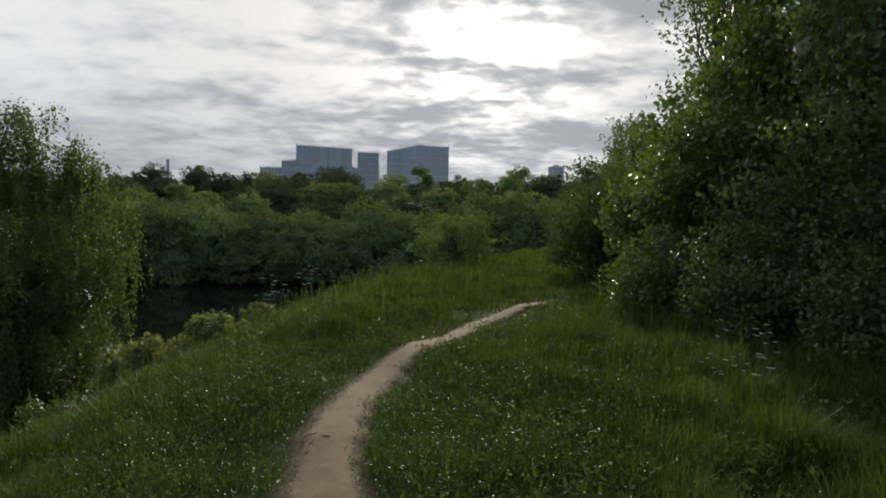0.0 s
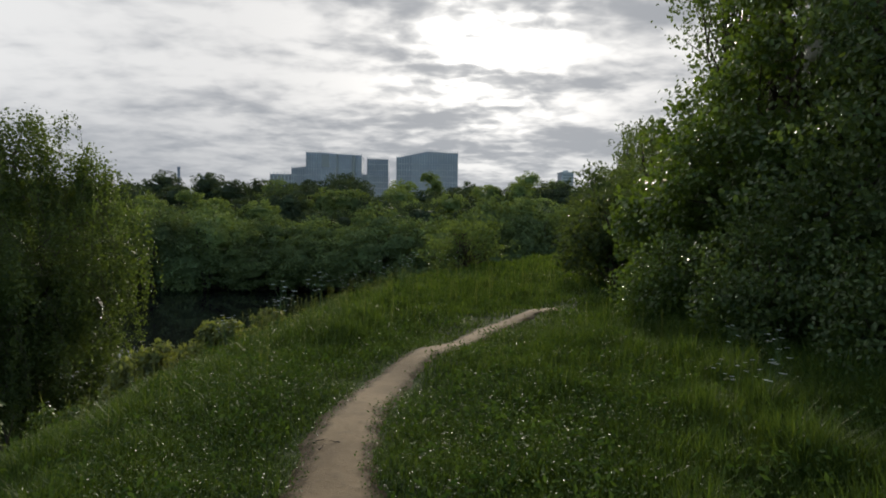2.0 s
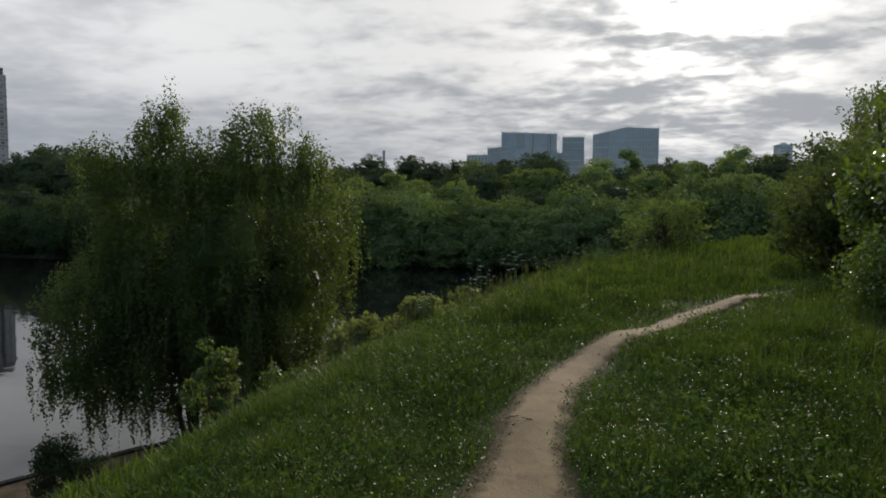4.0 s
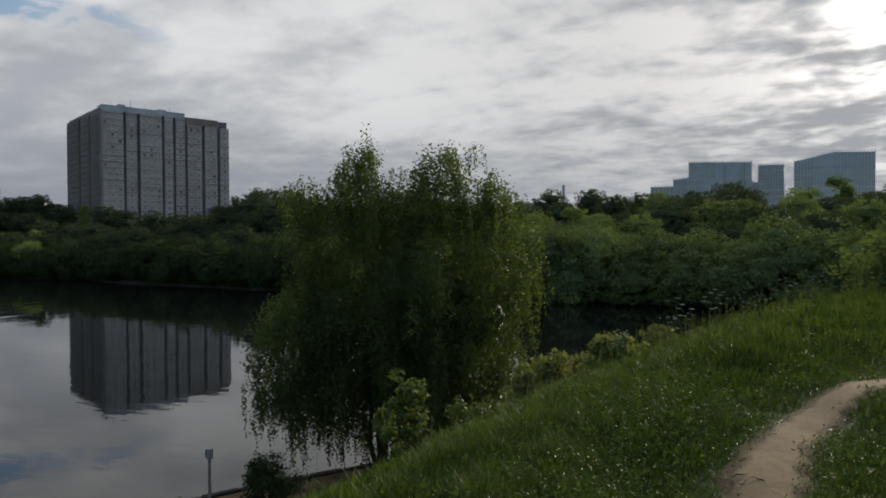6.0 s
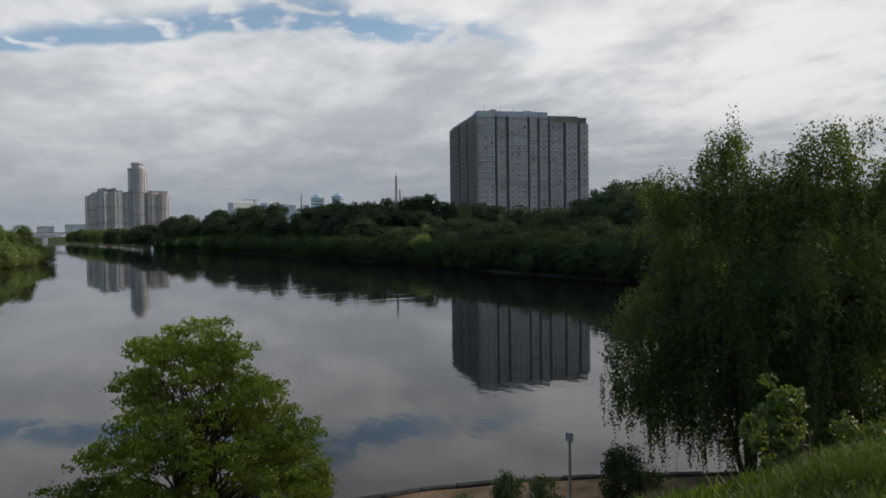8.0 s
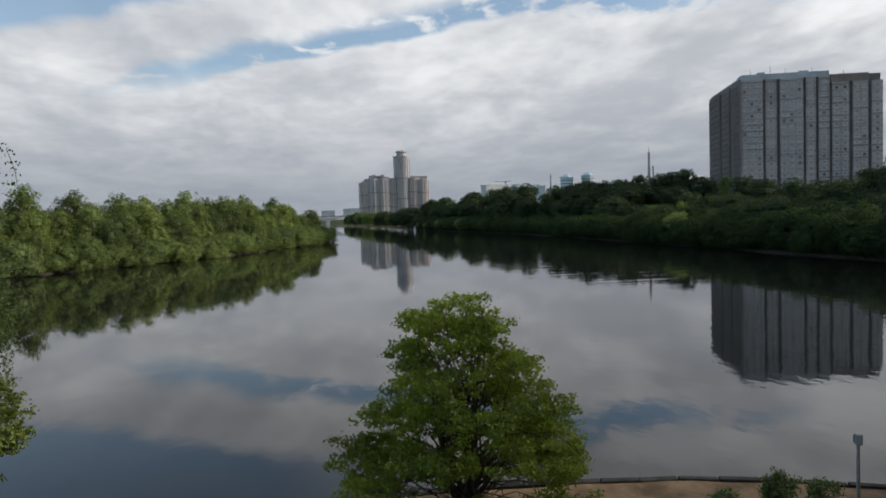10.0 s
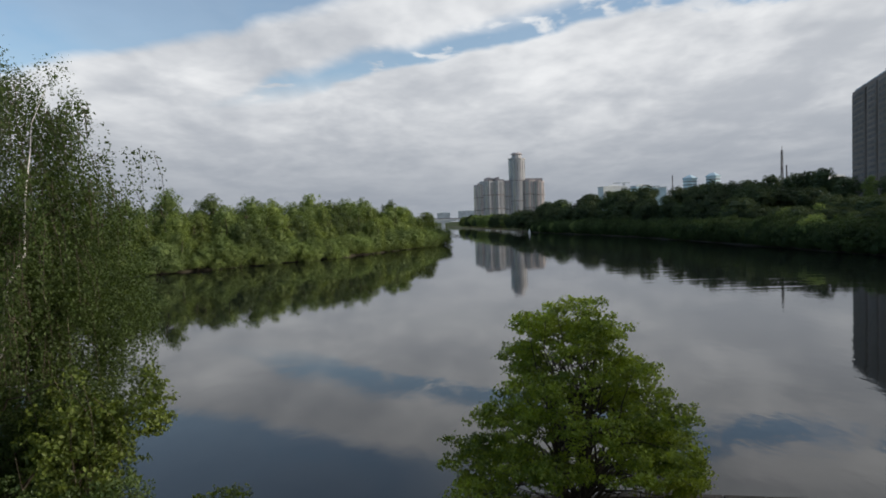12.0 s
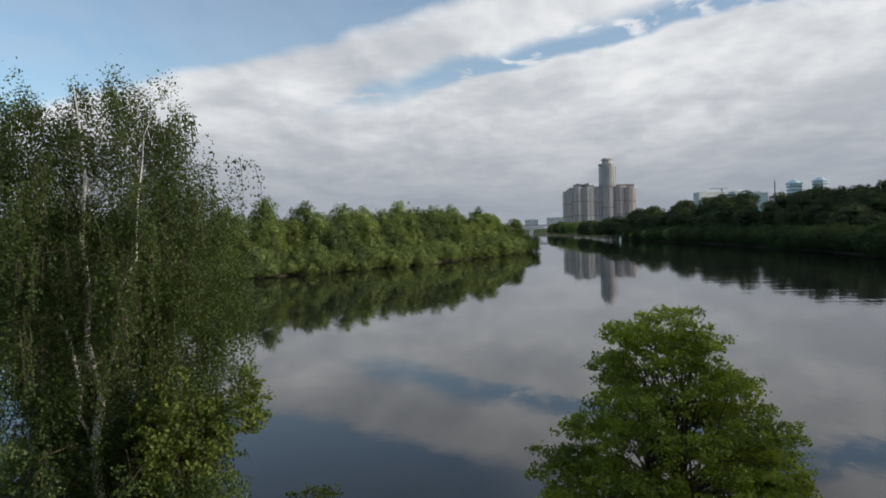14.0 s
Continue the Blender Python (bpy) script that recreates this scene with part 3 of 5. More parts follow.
def wave(x, y, s):
    return np.sin(x * s * 1.3 + 1.1) * np.cos(y * s * 1.7 + 0.4) + 0.6 * np.sin(x * s * 2.9 + y * s * 2.1)


def land(x, y):
    """Height of the ground."""
    x, y = np.asarray(x, float), np.asarray(y, float)
    e, kx = edge_x(y), kerb_x(y)
    foot = kx + np.minimum(6.5, (e - kx) * 0.4)
    t = np.clip((e + 0.5 - x) / np.maximum(e + 0.5 - foot, 0.1), 0, 1)
    near = WALK_Z * (0.35 * smooth(t) + 0.65 * t ** 1.15) + 0.04 * wave(x, y, 0.9) * (1 - t)
    near = near + 0.02 * np.maximum(0, x - 2.0)
    near = np.where(x < kx + 0.15, -11.0, np.where(t >= 1, WALK_Z, near))
    f = y - far_y(x)
    far = np.where(f < 0, -11.0 + 1.7 * smooth((f + 6) / 6), -9.3 + 0.7 * smooth(f / 3.0) + 2.6 * smooth(f / 60) + 8.0 * smooth((f - 30) / 160) + 11.5 * smooth((f - 6) / 34) * smooth((x + 770) / 130) * smooth((-215 - x) / 150) + 0.25 * wave(x, y, 0.05))
    l = left_y(x) - y
    left = np.where(l < 0, -11.0, -9.3 + 1.2 * smooth(l / 2.5) + 3.0 * smooth(l / 80) + 0.25 * wave(x, y, 0.05))
    west = np.where(x < -1450, -9.3 + 9.0 * smooth((-1450 - x) / 60), -11.0)
    return np.maximum(np.maximum(near, far), np.maximum(left, west))


def lift(x, y):
    return float(land(x, y))


def sheet(xs, ys, height):
    X, Y = np.meshgrid(xs, ys, indexing="ij")
    n, m = X.shape
    V = np.stack([X, Y, height(X, Y)], -1).reshape(-1, 3)
    i, j = np.meshgrid(np.arange(n - 1), np.arange(m - 1), indexing="ij")
    a = i * m + j
    return V, np.stack([a, a + m, a + m + 1, a + 1], -1).reshape(-1, 4)


def spread(lo, hi, near_lo, near_hi, step, grow=1.12):
    out, s = list(np.arange(near_lo, near_hi + step / 2, step)), step
    while out[-1] < hi:
        s *= grow
        out.append(out[-1] + s)
    s = step
    while out[0] > lo:
        s *= grow
        out.insert(0, out[0] - s)
    return np.array(out)


def build_land():
    xs = spread(-4700, 4700, -30, 16, 0.5, 1.1)
    xs = np.concatenate([xs[xs < -364], np.arange(-362, -30, 4.0), xs[xs >= -30]])
    ys = spread(-4700, 4700, -12, 34, 0.5, 1.1)
    ys = np.concatenate([ys[ys < -204], np.arange(-202, -12, 4.0), ys[(ys >= -12) & (ys <= 34.1)], np.arange(36, 126, 3.0), ys[ys > 128]])
    g = new("ground", arrays("ground", *sheet(xs, ys, land), smooth=True))
    g.data.materials.append(SOIL)
    tagged(g, "grassy river bank of dark soil with silt at the shore", "ground", kind="structure")
    w = new("water", arrays("water", *sheet(np.linspace(-4700, 4700, 9), np.linspace(-4700, 4700, 9), lambda x, y: x * 0 + WATER_Z), smooth=True))
    w.data.materials.append(WATER)
    tagged(w, "calm dark river with clouds mirrored in it", "water", kind="structure")


PATH_LINE = np.array([(-0.35, -6.0), (-0.45, -2.0), (-0.52, 1.5), (-0.64, 3.75), (-0.70, 4.1), (-0.74, 4.5), (-0.77, 5.0), (-0.755, 5.6), (-0.66, 6.4), (-0.48, 7.4), (-0.255, 8.05), (0.03, 8.8), (0.30, 9.48), (0.66, 10.45), (1.2, 11.5), (2.2, 13.4), (3.6, 15.6), (5.6, 18.5), (8.5, 23.0), (13.0, 30.0)])


def path_x(y):
    return np.interp(y, PATH_LINE[:, 1], PATH_LINE[:, 0])


def path_half(y):
    return np.interp(y, [-6, 3.6, 4.1, 4.5, 5.0, 5.6, 6.4, 7.4, 8.8, 10.4, 11.5, 12.8, 13.4, 30], [0.26, 0.24, 0.185, 0.155, 0.145, 0.15, 0.13, 0.115, 0.10, 0.085, 0.07, 0.045, -0.10, -0.10]) + 0.016 * np.sin(y * 4.1) + 0.010 * np.sin(y * 9.3 + 1)


def build_path():
    ys = np.linspace(-6, 13.0, 300)
    xs = np.interp(ys, PATH_LINE[:, 1], PATH_LINE[:, 0])
    xs = np.convolve(np.pad(xs, 9, mode="reflect", reflect_type="odd"), np.ones(19) / 19, mode="valid")
    tx, ty = np.gradient(xs), np.gradient(ys)
    n = np.hypot(tx, ty)
    nx, ny = ty / n, -tx / n
    half = path_half(ys)
    rows = []
    for k, s in enumerate(np.linspace(-1, 1, 9)):
        rag = (0.016 * np.sin(ys * 13 + s * 2) + 0.010 * np.sin(ys * 29 + s * 3)) * (abs(s) > 0.7)
        way = (half + (0.14 if s < 0 else 0.09)) * s + rag
        px, py = xs + nx * way, ys + ny * way
        rows.append(np.stack([px, py, land(px, py) + 0.012 - 0.045 * abs(s) ** 3 + 0.004 * np.sin(px * 31 + py * 27)], -1))
    V = np.stack(rows, 1)
    m = 9
    i, j = np.meshgrid(np.arange(len(ys) - 1), np.arange(m - 1), indexing="ij")
    a = i * m + j
    p = new("path", arrays("path", V.reshape(-1, 3) + np.array([0, 0, 0.032]), np.stack([a, a + 1, a + m + 1, a + m], -1).reshape(-1, 4), smooth=True))
    p.data.materials.append(EARTH)
    rim = p.data.attributes.new("rim", "FLOAT", "POINT")
    rim.data.foreach_set("value", np.tile([abs(q) * (1.2 if q < 0 else 1.0) for q in np.linspace(-1, 1, 9)], len(ys)).astype(np.float32))
    tagged(p, "narrow footpath of pale trodden earth through grass", "path", kind="structure")


build_land()
build_path()


def build_walk():
    ys = np.linspace(-60, 48, 110)
    cols = []
    for s in np.linspace(0.35, 6.3, 6):
        x = kerb_x(ys) + s * np.minimum(1, (edge_x(ys) - kerb_x(ys)) * 0.4 / 6.5)
        cols.append(np.stack([x, ys, np.full_like(ys, WALK_Z + 0.03) + 0.02 * np.sin(ys * 1.7 + s)], -1))
    V = np.stack(cols, 1)
    i, j = np.meshgrid(np.arange(len(ys) - 1), np.arange(5), indexing="ij")
    a = i * 6 + j
    ob = new("pavement", arrays("pavement", V.reshape(-1, 3), np.stack([a, a + 1, a + 7, a + 6], -1).reshape(-1, 4), smooth=True))
    ob.data.materials.append(SAND)
    tagged(ob, "sandy riverside walk along the water's edge", "walkway", kind="structure")
    # kerb stones, one by one
    k = thing("embankment_kerb", -24.7, 8, WALK_Z, "dark weathered concrete kerb along the water", "kerb", kind="structure")
    me = bpy.data.meshes.new("kerb_stone")
    bm = boxes((-0.17, -0.72, -0.75, 0.17, 0.72, 0.09), bevel=0.03)
    bm.to_mesh(me)
    bm.free()
    me.materials.append(KERB)
    rng = np.random.default_rng(3)
    y = -40.0
    while y < 46:
        dx = float(kerb_x(y + 0.75) - kerb_x(y - 0.75)) / 1.5
        o = new("kerb_stone", me)
        o.parent = k
        o.matrix_basis = pose(float(kerb_x(y)) + 24.7 + 0.12, y - 8, rng.normal() * 0.02, rng.normal() * 0.8, rng.normal() * 1.5, math.degrees(-math.atan(dx)) + rng.normal() * 0.8)
        y += 1.47 / math.hypot(1, dx)


build_walk()

# ---- far buildings ----


def bay_window():
    """One window: pale frame with a dark pane set back in it; two materials on one mesh."""
    me = bpy.data.meshes.new("window")
    bm = boxes((-1.02, -0.06, -0.86, 1.02, 0.06, 0.86))
    front = [f for f in bm.faces if f.normal.y < -0.9]
    bmesh.ops.inset_region(bm, faces=front, thickness=0.24, depth=-0.05)
    for f in front:
        f.material_index = 1
    bm.to_mesh(me)
    bm.free()
    me.materials.append(FRAMEW)
    me.materials.append(PANE)
    return me


def apartment_block():
    """A long slab of flats with deep dark grooves between its bays."""
    L, W, H, N = 61.0, 58.0, 60.0, 21
    ob = thing("apartment_block", -298.0, 183.5, 0.0, "tall grey panel apartment block with dark vertical grooves", "building", turn=math.degrees(math.atan2(0.96, 0.28)))
    part("core", boxes((0.6, 0.6, -6, L - 0.6, W - 0.6, H + 0.4)), RECESS, ob, "recessed core between the bays, shade put into its dark grey")
    # bays of the long front, in metres along it
    cuts = [0.0, 9.6, 10.8, 15.6, 17.2, 27.2, 28.4, 32.6, 33.8, 38.4, 39.6, 46.8, 48.4, 54.8, 56.4, 61.0]
    win = bay_window()
    spots = []
    for k in range(0, len(cuts), 2):
        a, b = cuts[k], cuts[k + 1]
        top = H + (0 if a < 38 else -2.8)
        bay = part("bay", boxes((a, -0.5, -6, b, 1.2, top)), PANEL, ob)
        n = max(1, int((b - a) / 2.7))
        for f in range(N):
            for i in range(n):
                spots.append((a + (i + 0.5) * (b - a) / n, f * 2.8 + 1.6 if a < 38 or f < N - 1 else -9))
        band = boxes((a - 0.05, -0.60, -0.42, b + 0.05, -0.5, 0.42))
        first = part("floor_band", band, SPANDREL, bay)
        for f in range(1, N + 1):
            if f * 2.8 < top:
                o = part("floor_band", first.data, None, bay)
                o.location.z = f * 2.8
    rng = random.Random(5)
    spots = [s for s in spots if s[1] > 0]
    rng.shuffle(spots)
    for x, z in spots[:300]:
        w = new("window", win)
        w.parent = ob
        w.matrix_basis = pose(x, -0.57, z)
    dark = int(len(spots) * 0.84)
    rest = boxes(*[(x - 0.78, -0.65, z - 0.62, x + 0.78, -0.5, z + 0.62) for x, z in spots[300:dark]])
    tagged(part("further_windows", rest, PANE, ob), kind="stuff")
    # solid dark blocks on the wall stand for shaded loggia openings
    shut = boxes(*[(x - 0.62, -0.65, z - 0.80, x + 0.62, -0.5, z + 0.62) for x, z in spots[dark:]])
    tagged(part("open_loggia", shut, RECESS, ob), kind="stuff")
    rims = boxes(*[(x - 1.02, -0.625, z - 0.86, x + 1.02, -0.5, z + 0.86) for x, z in spots[300:dark]])
    tagged(part("further_frames", rims, FRAMEW, ob), kind="stuff")
    # the end wall with balconies
    for k, (a, b) in enumerate([(0.0, 14.6), (17.0, 32.0), (35.0, 58.0)]):
        side = part("end_bay", boxes((-0.5, a + (0.0 if k else -0.5), -6, 1.2, b, H - 0.4)), PANEL_SIDE, ob, "brownish end wall with balconies")
        rail = part("balcony_rail", boxes((-0.8, a + 0.8, 0, -0.5, b - 0.8, 0.9)), PANEL_SIDE, side)
        for f in range(1, N):
            part("balcony_rail", rail.data, None, side).location.z = f * 2.8
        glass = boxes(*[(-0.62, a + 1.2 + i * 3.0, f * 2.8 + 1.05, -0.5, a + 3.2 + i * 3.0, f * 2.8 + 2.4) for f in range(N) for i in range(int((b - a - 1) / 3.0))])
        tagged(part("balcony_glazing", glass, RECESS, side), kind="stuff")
    # attic storey and roof clutter
    part("attic", boxes((0.4, -0.2, H, 38.4, 7.0, H + 2.6), (0.6, 7.0, H, 16, W - 1, H + 2.0), (38.4, 0.4, H - 2.8, 55.5, 7.0, H + 1.0), (8.0, 1.0, H + 2.6, 11.0, 4.0, H + 3.6), (26.0, 1.0, H + 2.6, 30.0, 4.0, H + 3.4)), ATTIC, ob, "pale blue-grey attic storey under the roof")
    part("parapet", boxes((-0.3, 0.5, H - 0.4, 0.3, W, H + 0.8)), PANEL_SIDE, ob)
    part("parapet", boxes((39.0, -0.5, H - 2.8, 55.0, 0.4, H + 0.6)), PANEL_SIDE, ob)
    for i, (x, h) in enumerate([(5, 5.2), (14, 6.5), (21, 5.0), (33, 5.6), (47, 3.6)]):
        part("antenna", arrays("antenna", *tube([(x, 2 + i, H), (x, 2 + i, H + h)], [0.12, 0.06], 5)), DARKIRON, ob)


def glass_office():
    """Three glass slabs with a stepped plinth and fins that rise past the roof."""
    ob = thing("glass_office", -95.0, 898.0, -1.0, "blue-grey glass office complex with fins along its roofline", "building", turn=2.0)

    def slab(x0, x1, y0, y1, heights, fins):
        bm = bmesh.new()
        n = len(heights) - 1
        for k in range(n):
            a, b = x0 + (x1 - x0) * k / n, x0 + (x1 - x0) * (k + 1) / n
            vs = [bm.verts.new(p) for p in ((a, y0, 0), (b, y0, 0), (b, y1, 0), (a, y1, 0), (a, y0, heights[k]), (b, y0, heights[k + 1]), (b, y1, heights[k + 1]), (a, y1, heights[k]))]
            for q in ((0, 1, 5, 4), (1, 2, 6, 5), (2, 3, 7, 6), (3, 0, 4, 7), (4, 5, 6, 7)):
                bm.faces.new([vs[i] for i in q])
        body = part("glass_volume", bm, BLUEGLASS, ob)
        for k in range(fins + 1):
            x = x0 + (x1 - x0) * k / fins
            h = float(np.interp(k / fins, np.linspace(0, 1, n + 1), heights))
            part("fin", boxes((x - 0.35, y0 - 1.0, 4, x + 0.35, y0 - 0.02, h + 2.2)), FIN, body)
        for z in range(8, int(min(heights)), 8):
            part("storey_band", boxes((x0, y0 - 0.4, z - 0.5, x1, y0 - 0.02, z + 0.5)), FIN, body)

    slab(-97, -25, 0, 40, [93.5, 93.0, 92.0, 91.0, 90.0], 22)
    slab(-117, -97.2, 6, 40, [73, 75], 7)
    slab(-146, -117.4, 10, 40, [65, 65], 6)
    slab(-24.6, 9.5, 8, 44, [66, 65], 12)
    slab(-18.5, 9.0, 14, 40, [87, 86.5], 9)
    slab(21, 101, 0, 46, [88, 92, 96.5, 95.5, 94.5], 24)
    part("dark_bay", boxes((-77, -1.3, 74, -67, -1.1, 91), (-58, -1.3, 20, -55, -1.1, 91), (-37, -1.3, 20, -33, -1.1, 90)), BAYGLASS, ob)


def tower_estate():
    """A slender round-cornered tower between lower curved blocks."""
    ob = thing("residential_towers", -1595.0, 105.0, -6.0, "pinkish-beige residential high-rise with a slender central tower", "building", turn=-90)
    # local x runs along the row, seen from the river

    def shaft(name, cx, r, h, material, n=10, sq=1.0):
        o = part(name, prism([(cx + (x) * sq, y) for x, y in ring(r, n, 0, 0, 0.2)], 0, h, 0.99), material, ob)
        for z in (h * 0.34, h * 0.66):
            part("cornice", prism([(cx + x * sq, y) for x, y in ring(r + 0.9, n, 0, 0, 0.2)], z, z + 2.2), BANDING, o)
        for i in range(n):
            a = 0.2 + (i + 0.5) * math.tau / n
            c, s = math.cos(a), math.sin(a)
            x, y = cx + r * math.cos(math.pi / n) * c * sq, r * math.cos(math.pi / n) * s
            w = r * 0.22
            bm = bmesh.new()
            box(bm, -w / 2, -0.8, 4, w / 2, 0.8, h - 3)
            bmesh.ops.transform(bm, matrix=pose(x, y, 0, 0, 0, math.degrees(a) + 90), verts=bm.verts)
            part("window_strip", bm, TOWERPANE, o)
        return o

    t = shaft("main_tower", -28.0, 19.0, 146.0, TOWERWALL, 10)
    part("crown", prism(ring(20.0, 10, -28), 146, 149), TOWERWALL, t)
    part("lantern", prism(ring(12.0, 10, -28), 149, 158, 0.9), TOWERWALL, t)
    part("cap", prism(ring(14.5, 10, -28), 158, 162, 0.7), TOWERBROWN, t)
    for k, (cx, r, h, mat) in enumerate([(55, 18, 90, TOWERBROWN), (38, 22, 98, TOWERWALL), (18, 22, 98, TOWERWALL), (-4, 15, 92, TOWERWALL), (-54, 17, 98, TOWERBROWN), (-74, 17, 95, TOWERBROWN)]):
        o = shaft("wing", cx, r, h, mat, 9)
        part("roof_house", boxes((cx - r * 0.7, -8, h, cx + r * 0.5, 8, h + 4 + (k % 2) * 3), (cx - r * 0.2, -5, h, cx + r * 0.2, 5, h + 9 if k in (1, 2) else h + 5)), TOWERBROWN, o)


def simple_block(name, x, y, w, d, z1, label, wall, band, turn, storeys=5):
    ob = thing(name, x, y, 0, label, "building", turn=turn)
    body = part("wall", boxes((-w / 2, 0, -8, w / 2, d, z1)), wall, ob)
    part("roof", boxes((-w / 2 - 0.6, -0.6, z1, w / 2 + 0.6, d + 0.6, z1 + 1.0), (-w / 4, d / 3, z1 + 1.0, w / 6, d / 2, z1 + 3.0)), WHITEWALL, ob)
    for f in range(storeys):
        z = z1 - 3.0 * (f + 1)
        part("window_band", boxes((-w / 2 + 1, -0.25, z, w / 2 - 1, -0.02, z + 1.5)), band, body)
    return ob


def blue_tower(x, y, w, z1):
    ob = thing("blue_tower", x, y, 0, "pale blue high-rise with a pitched cap on its roof", "building", "twin blue towers", turn=66)
    s = part("shaft", prism(ring(w / 2, 8, turn=0.39), -8, z1), CYAN, ob)
    part("eave", prism(ring(w / 2 + 1.2, 8, turn=0.39), z1, z1 + 1.2), CYAN, ob)
    part("roof_cap", prism(ring(w / 2 + 0.4, 8, turn=0.39), z1 + 1.2, z1 + 5.0, 0.25), CYAN, ob)
    for f in range(8):
        part("window_band", prism(ring(w / 2 + 0.1, 8, turn=0.39), z1 - 4 * (f + 1), z1 - 4 * (f + 1) + 1.5), PANE, s)


def lattice_mast(x, y, z0, z1, half):
    ob = thing("lattice_mast", x, y, z0, "thin grey lattice radio mast rising over trees", "mast")
    H = z1 - z0
    for sx, sy in ((1, 1), (1, -1), (-1, 1), (-1, -1)):
        part("leg", arrays("leg", *tube([(sx * half, sy * half, 0), (sx * half * 0.5, sy * half * 0.5, H)], [0.22, 0.16], 4)), DARKIRON, ob)
    for k in range(14):
        a, b = H * k / 14, H * (k + 1) / 14
        ra, rb = half * (1 - 0.5 * k / 14), half * (1 - 0.5 * (k + 1) / 14)
        part("brace", arrays("brace", *joined([tube([(ra, -ra, a), (-rb, -rb, b)], [0.11, 0.11], 3), tube([(-ra, ra, a), (-rb, -rb, b)], [0.11, 0.11], 3), tube([(ra, -ra, a), (rb, rb, b)], [0.11, 0.11], 3)])), DARKIRON, ob)
    part("aerial", arrays("aerial", *tube([(0, 0, H), (0, 0, H + 3.0)], [0.22, 0.12], 4)), DARKIRON, ob)


def chimney(x, y, z0, z1, r, label, made_of=DARKIRON):
    ob = thing("chimney", x, y, z0, label, "chimney", "chimneys behind the trees")
    H = z1 - z0
    part("stack", arrays("stack", *tube([(0, 0, 0), (0, 0, H * 0.5), (0, 0, H)], [r, r * 0.85, r * 0.75], 10)), made_of, ob)
    part("rim", prism(ring(r * 0.95, 10), H - 0.5, H + 0.2), made_of, ob)


def bridge():
    ob = thing("river_bridge", -1180, 0, WATER_Z, "long white concrete bridge over the river", "bridge")
    part("deck", boxes((-9, -220, 13.0, 9, 120, 15.2)), CONCRETE, ob)
    part("railing", boxes((8.6, -220, 15.2, 8.9, 120, 16.6)), BANDING, ob)
    for y in (46, -30, -110, -190):
        bm = bmesh.new()
        box(bm, -6, y - 3, 0, 6, y + 3, 9)
        box(bm, -7, y - 9, 9, 7, y + 9, 11)
        box(bm, -8, y - 22, 11, 8, y + 22, 13)
        part("pier", bm, CONCRETE, ob)
    ab = part("abutment", boxes((-9, 60, 0, 9, 120, 13)), CONCRETE, ob)
    part("pier_footing", boxes((-8, 40, -1, 10, 52, 2.5)), WHITEWALL, ob)


def buoy():
    ob = thing("river_buoy", -543 + 20, 52, WATER_Z, "small white river buoy floating near the bank", "buoy")
    part("float", prism(ring(1.0, 10), -0.4, 0.9, 0.9), WHITEWALL, ob)
    part("cone", prism(ring(0.8, 10), 0.9, 3.4, 0.35), WHITEWALL, ob)


apartment_block()
glass_office()
tower_estate()
simple_block("low_block", -880, 191, 32, 16, 39.0, "low white block of flats behind a wooded hill", WHITEWALL, PANE, -77)
simple_block("low_block", -872, 224, 20, 16, 38.5, "low pale-blue block of flats behind a wooded hill", CYAN, PANE, -75)
simple_block("low_block", -866, 243, 15, 16, 36.0, "low pale-blue block of flats behind a wooded hill", CYAN, PANE, -75)
blue_tower(-854, 284, 17, 45.5)
blue_tower(-845, 309, 17, 47.0)
lattice_mast(-453.6, 210.3, -2, 42.0, 0.8)
chimney(-452.6, 212.8, -2, 31.7, 0.55, "thin dark chimney beside a radio mast")
chimney(-449.1, 219.7, -2, 25.4, 0.7, "short dark chimney in front of a pale hall")
simple_block("pale_hall", -536, 271, 17, 20, 27.0, "pale industrial hall half hidden by trees", WHITEWALL, ATTIC, -64, 1)
chimney(-225, 560, 0, 45.0, 1.5, "distant grey smokestack over the woods", FIN)
chimney(-206, 566, 0, 38.0, 1.4, "distant short smokestack over the woods", FIN)
simple_block("far_block", 117, 700, 12, 16, 54.5, "distant grey block of flats over treetops", ATTIC, PANE, 8, 6)
bridge()
buoy()
simple_block("far_block", -2450, 22, 60, 30, 37.0, "hazy pale block of flats beyond the bridge", ATTIC, PANEL, -90, 3)
simple_block("far_block", -2450, -60, 46, 30, 32.0, "hazy pale block of flats beyond the bridge", ATTIC, WHITEWALL, -90, 3)


def tower_crane():
    ob = thing("tower_crane", -900, 214, 0, "distant slim tower crane above low blocks", "crane")
    part("mast", boxes((-0.6, -0.6, -4, 0.6, 0.6, 46)), WHITEWALL, ob)
    part("jib", boxes((-0.5, -14, 45, 0.5, 7, 46.2)), WHITEWALL, ob)
    part("cab", boxes((-0.9, -1.2, 42.8, 0.9, 1.2, 45)), STEEL, ob)


tower_crane()
lattice_mast(-872, 268, 0, 51.0, 0.8)

# ---- woods across the river ----


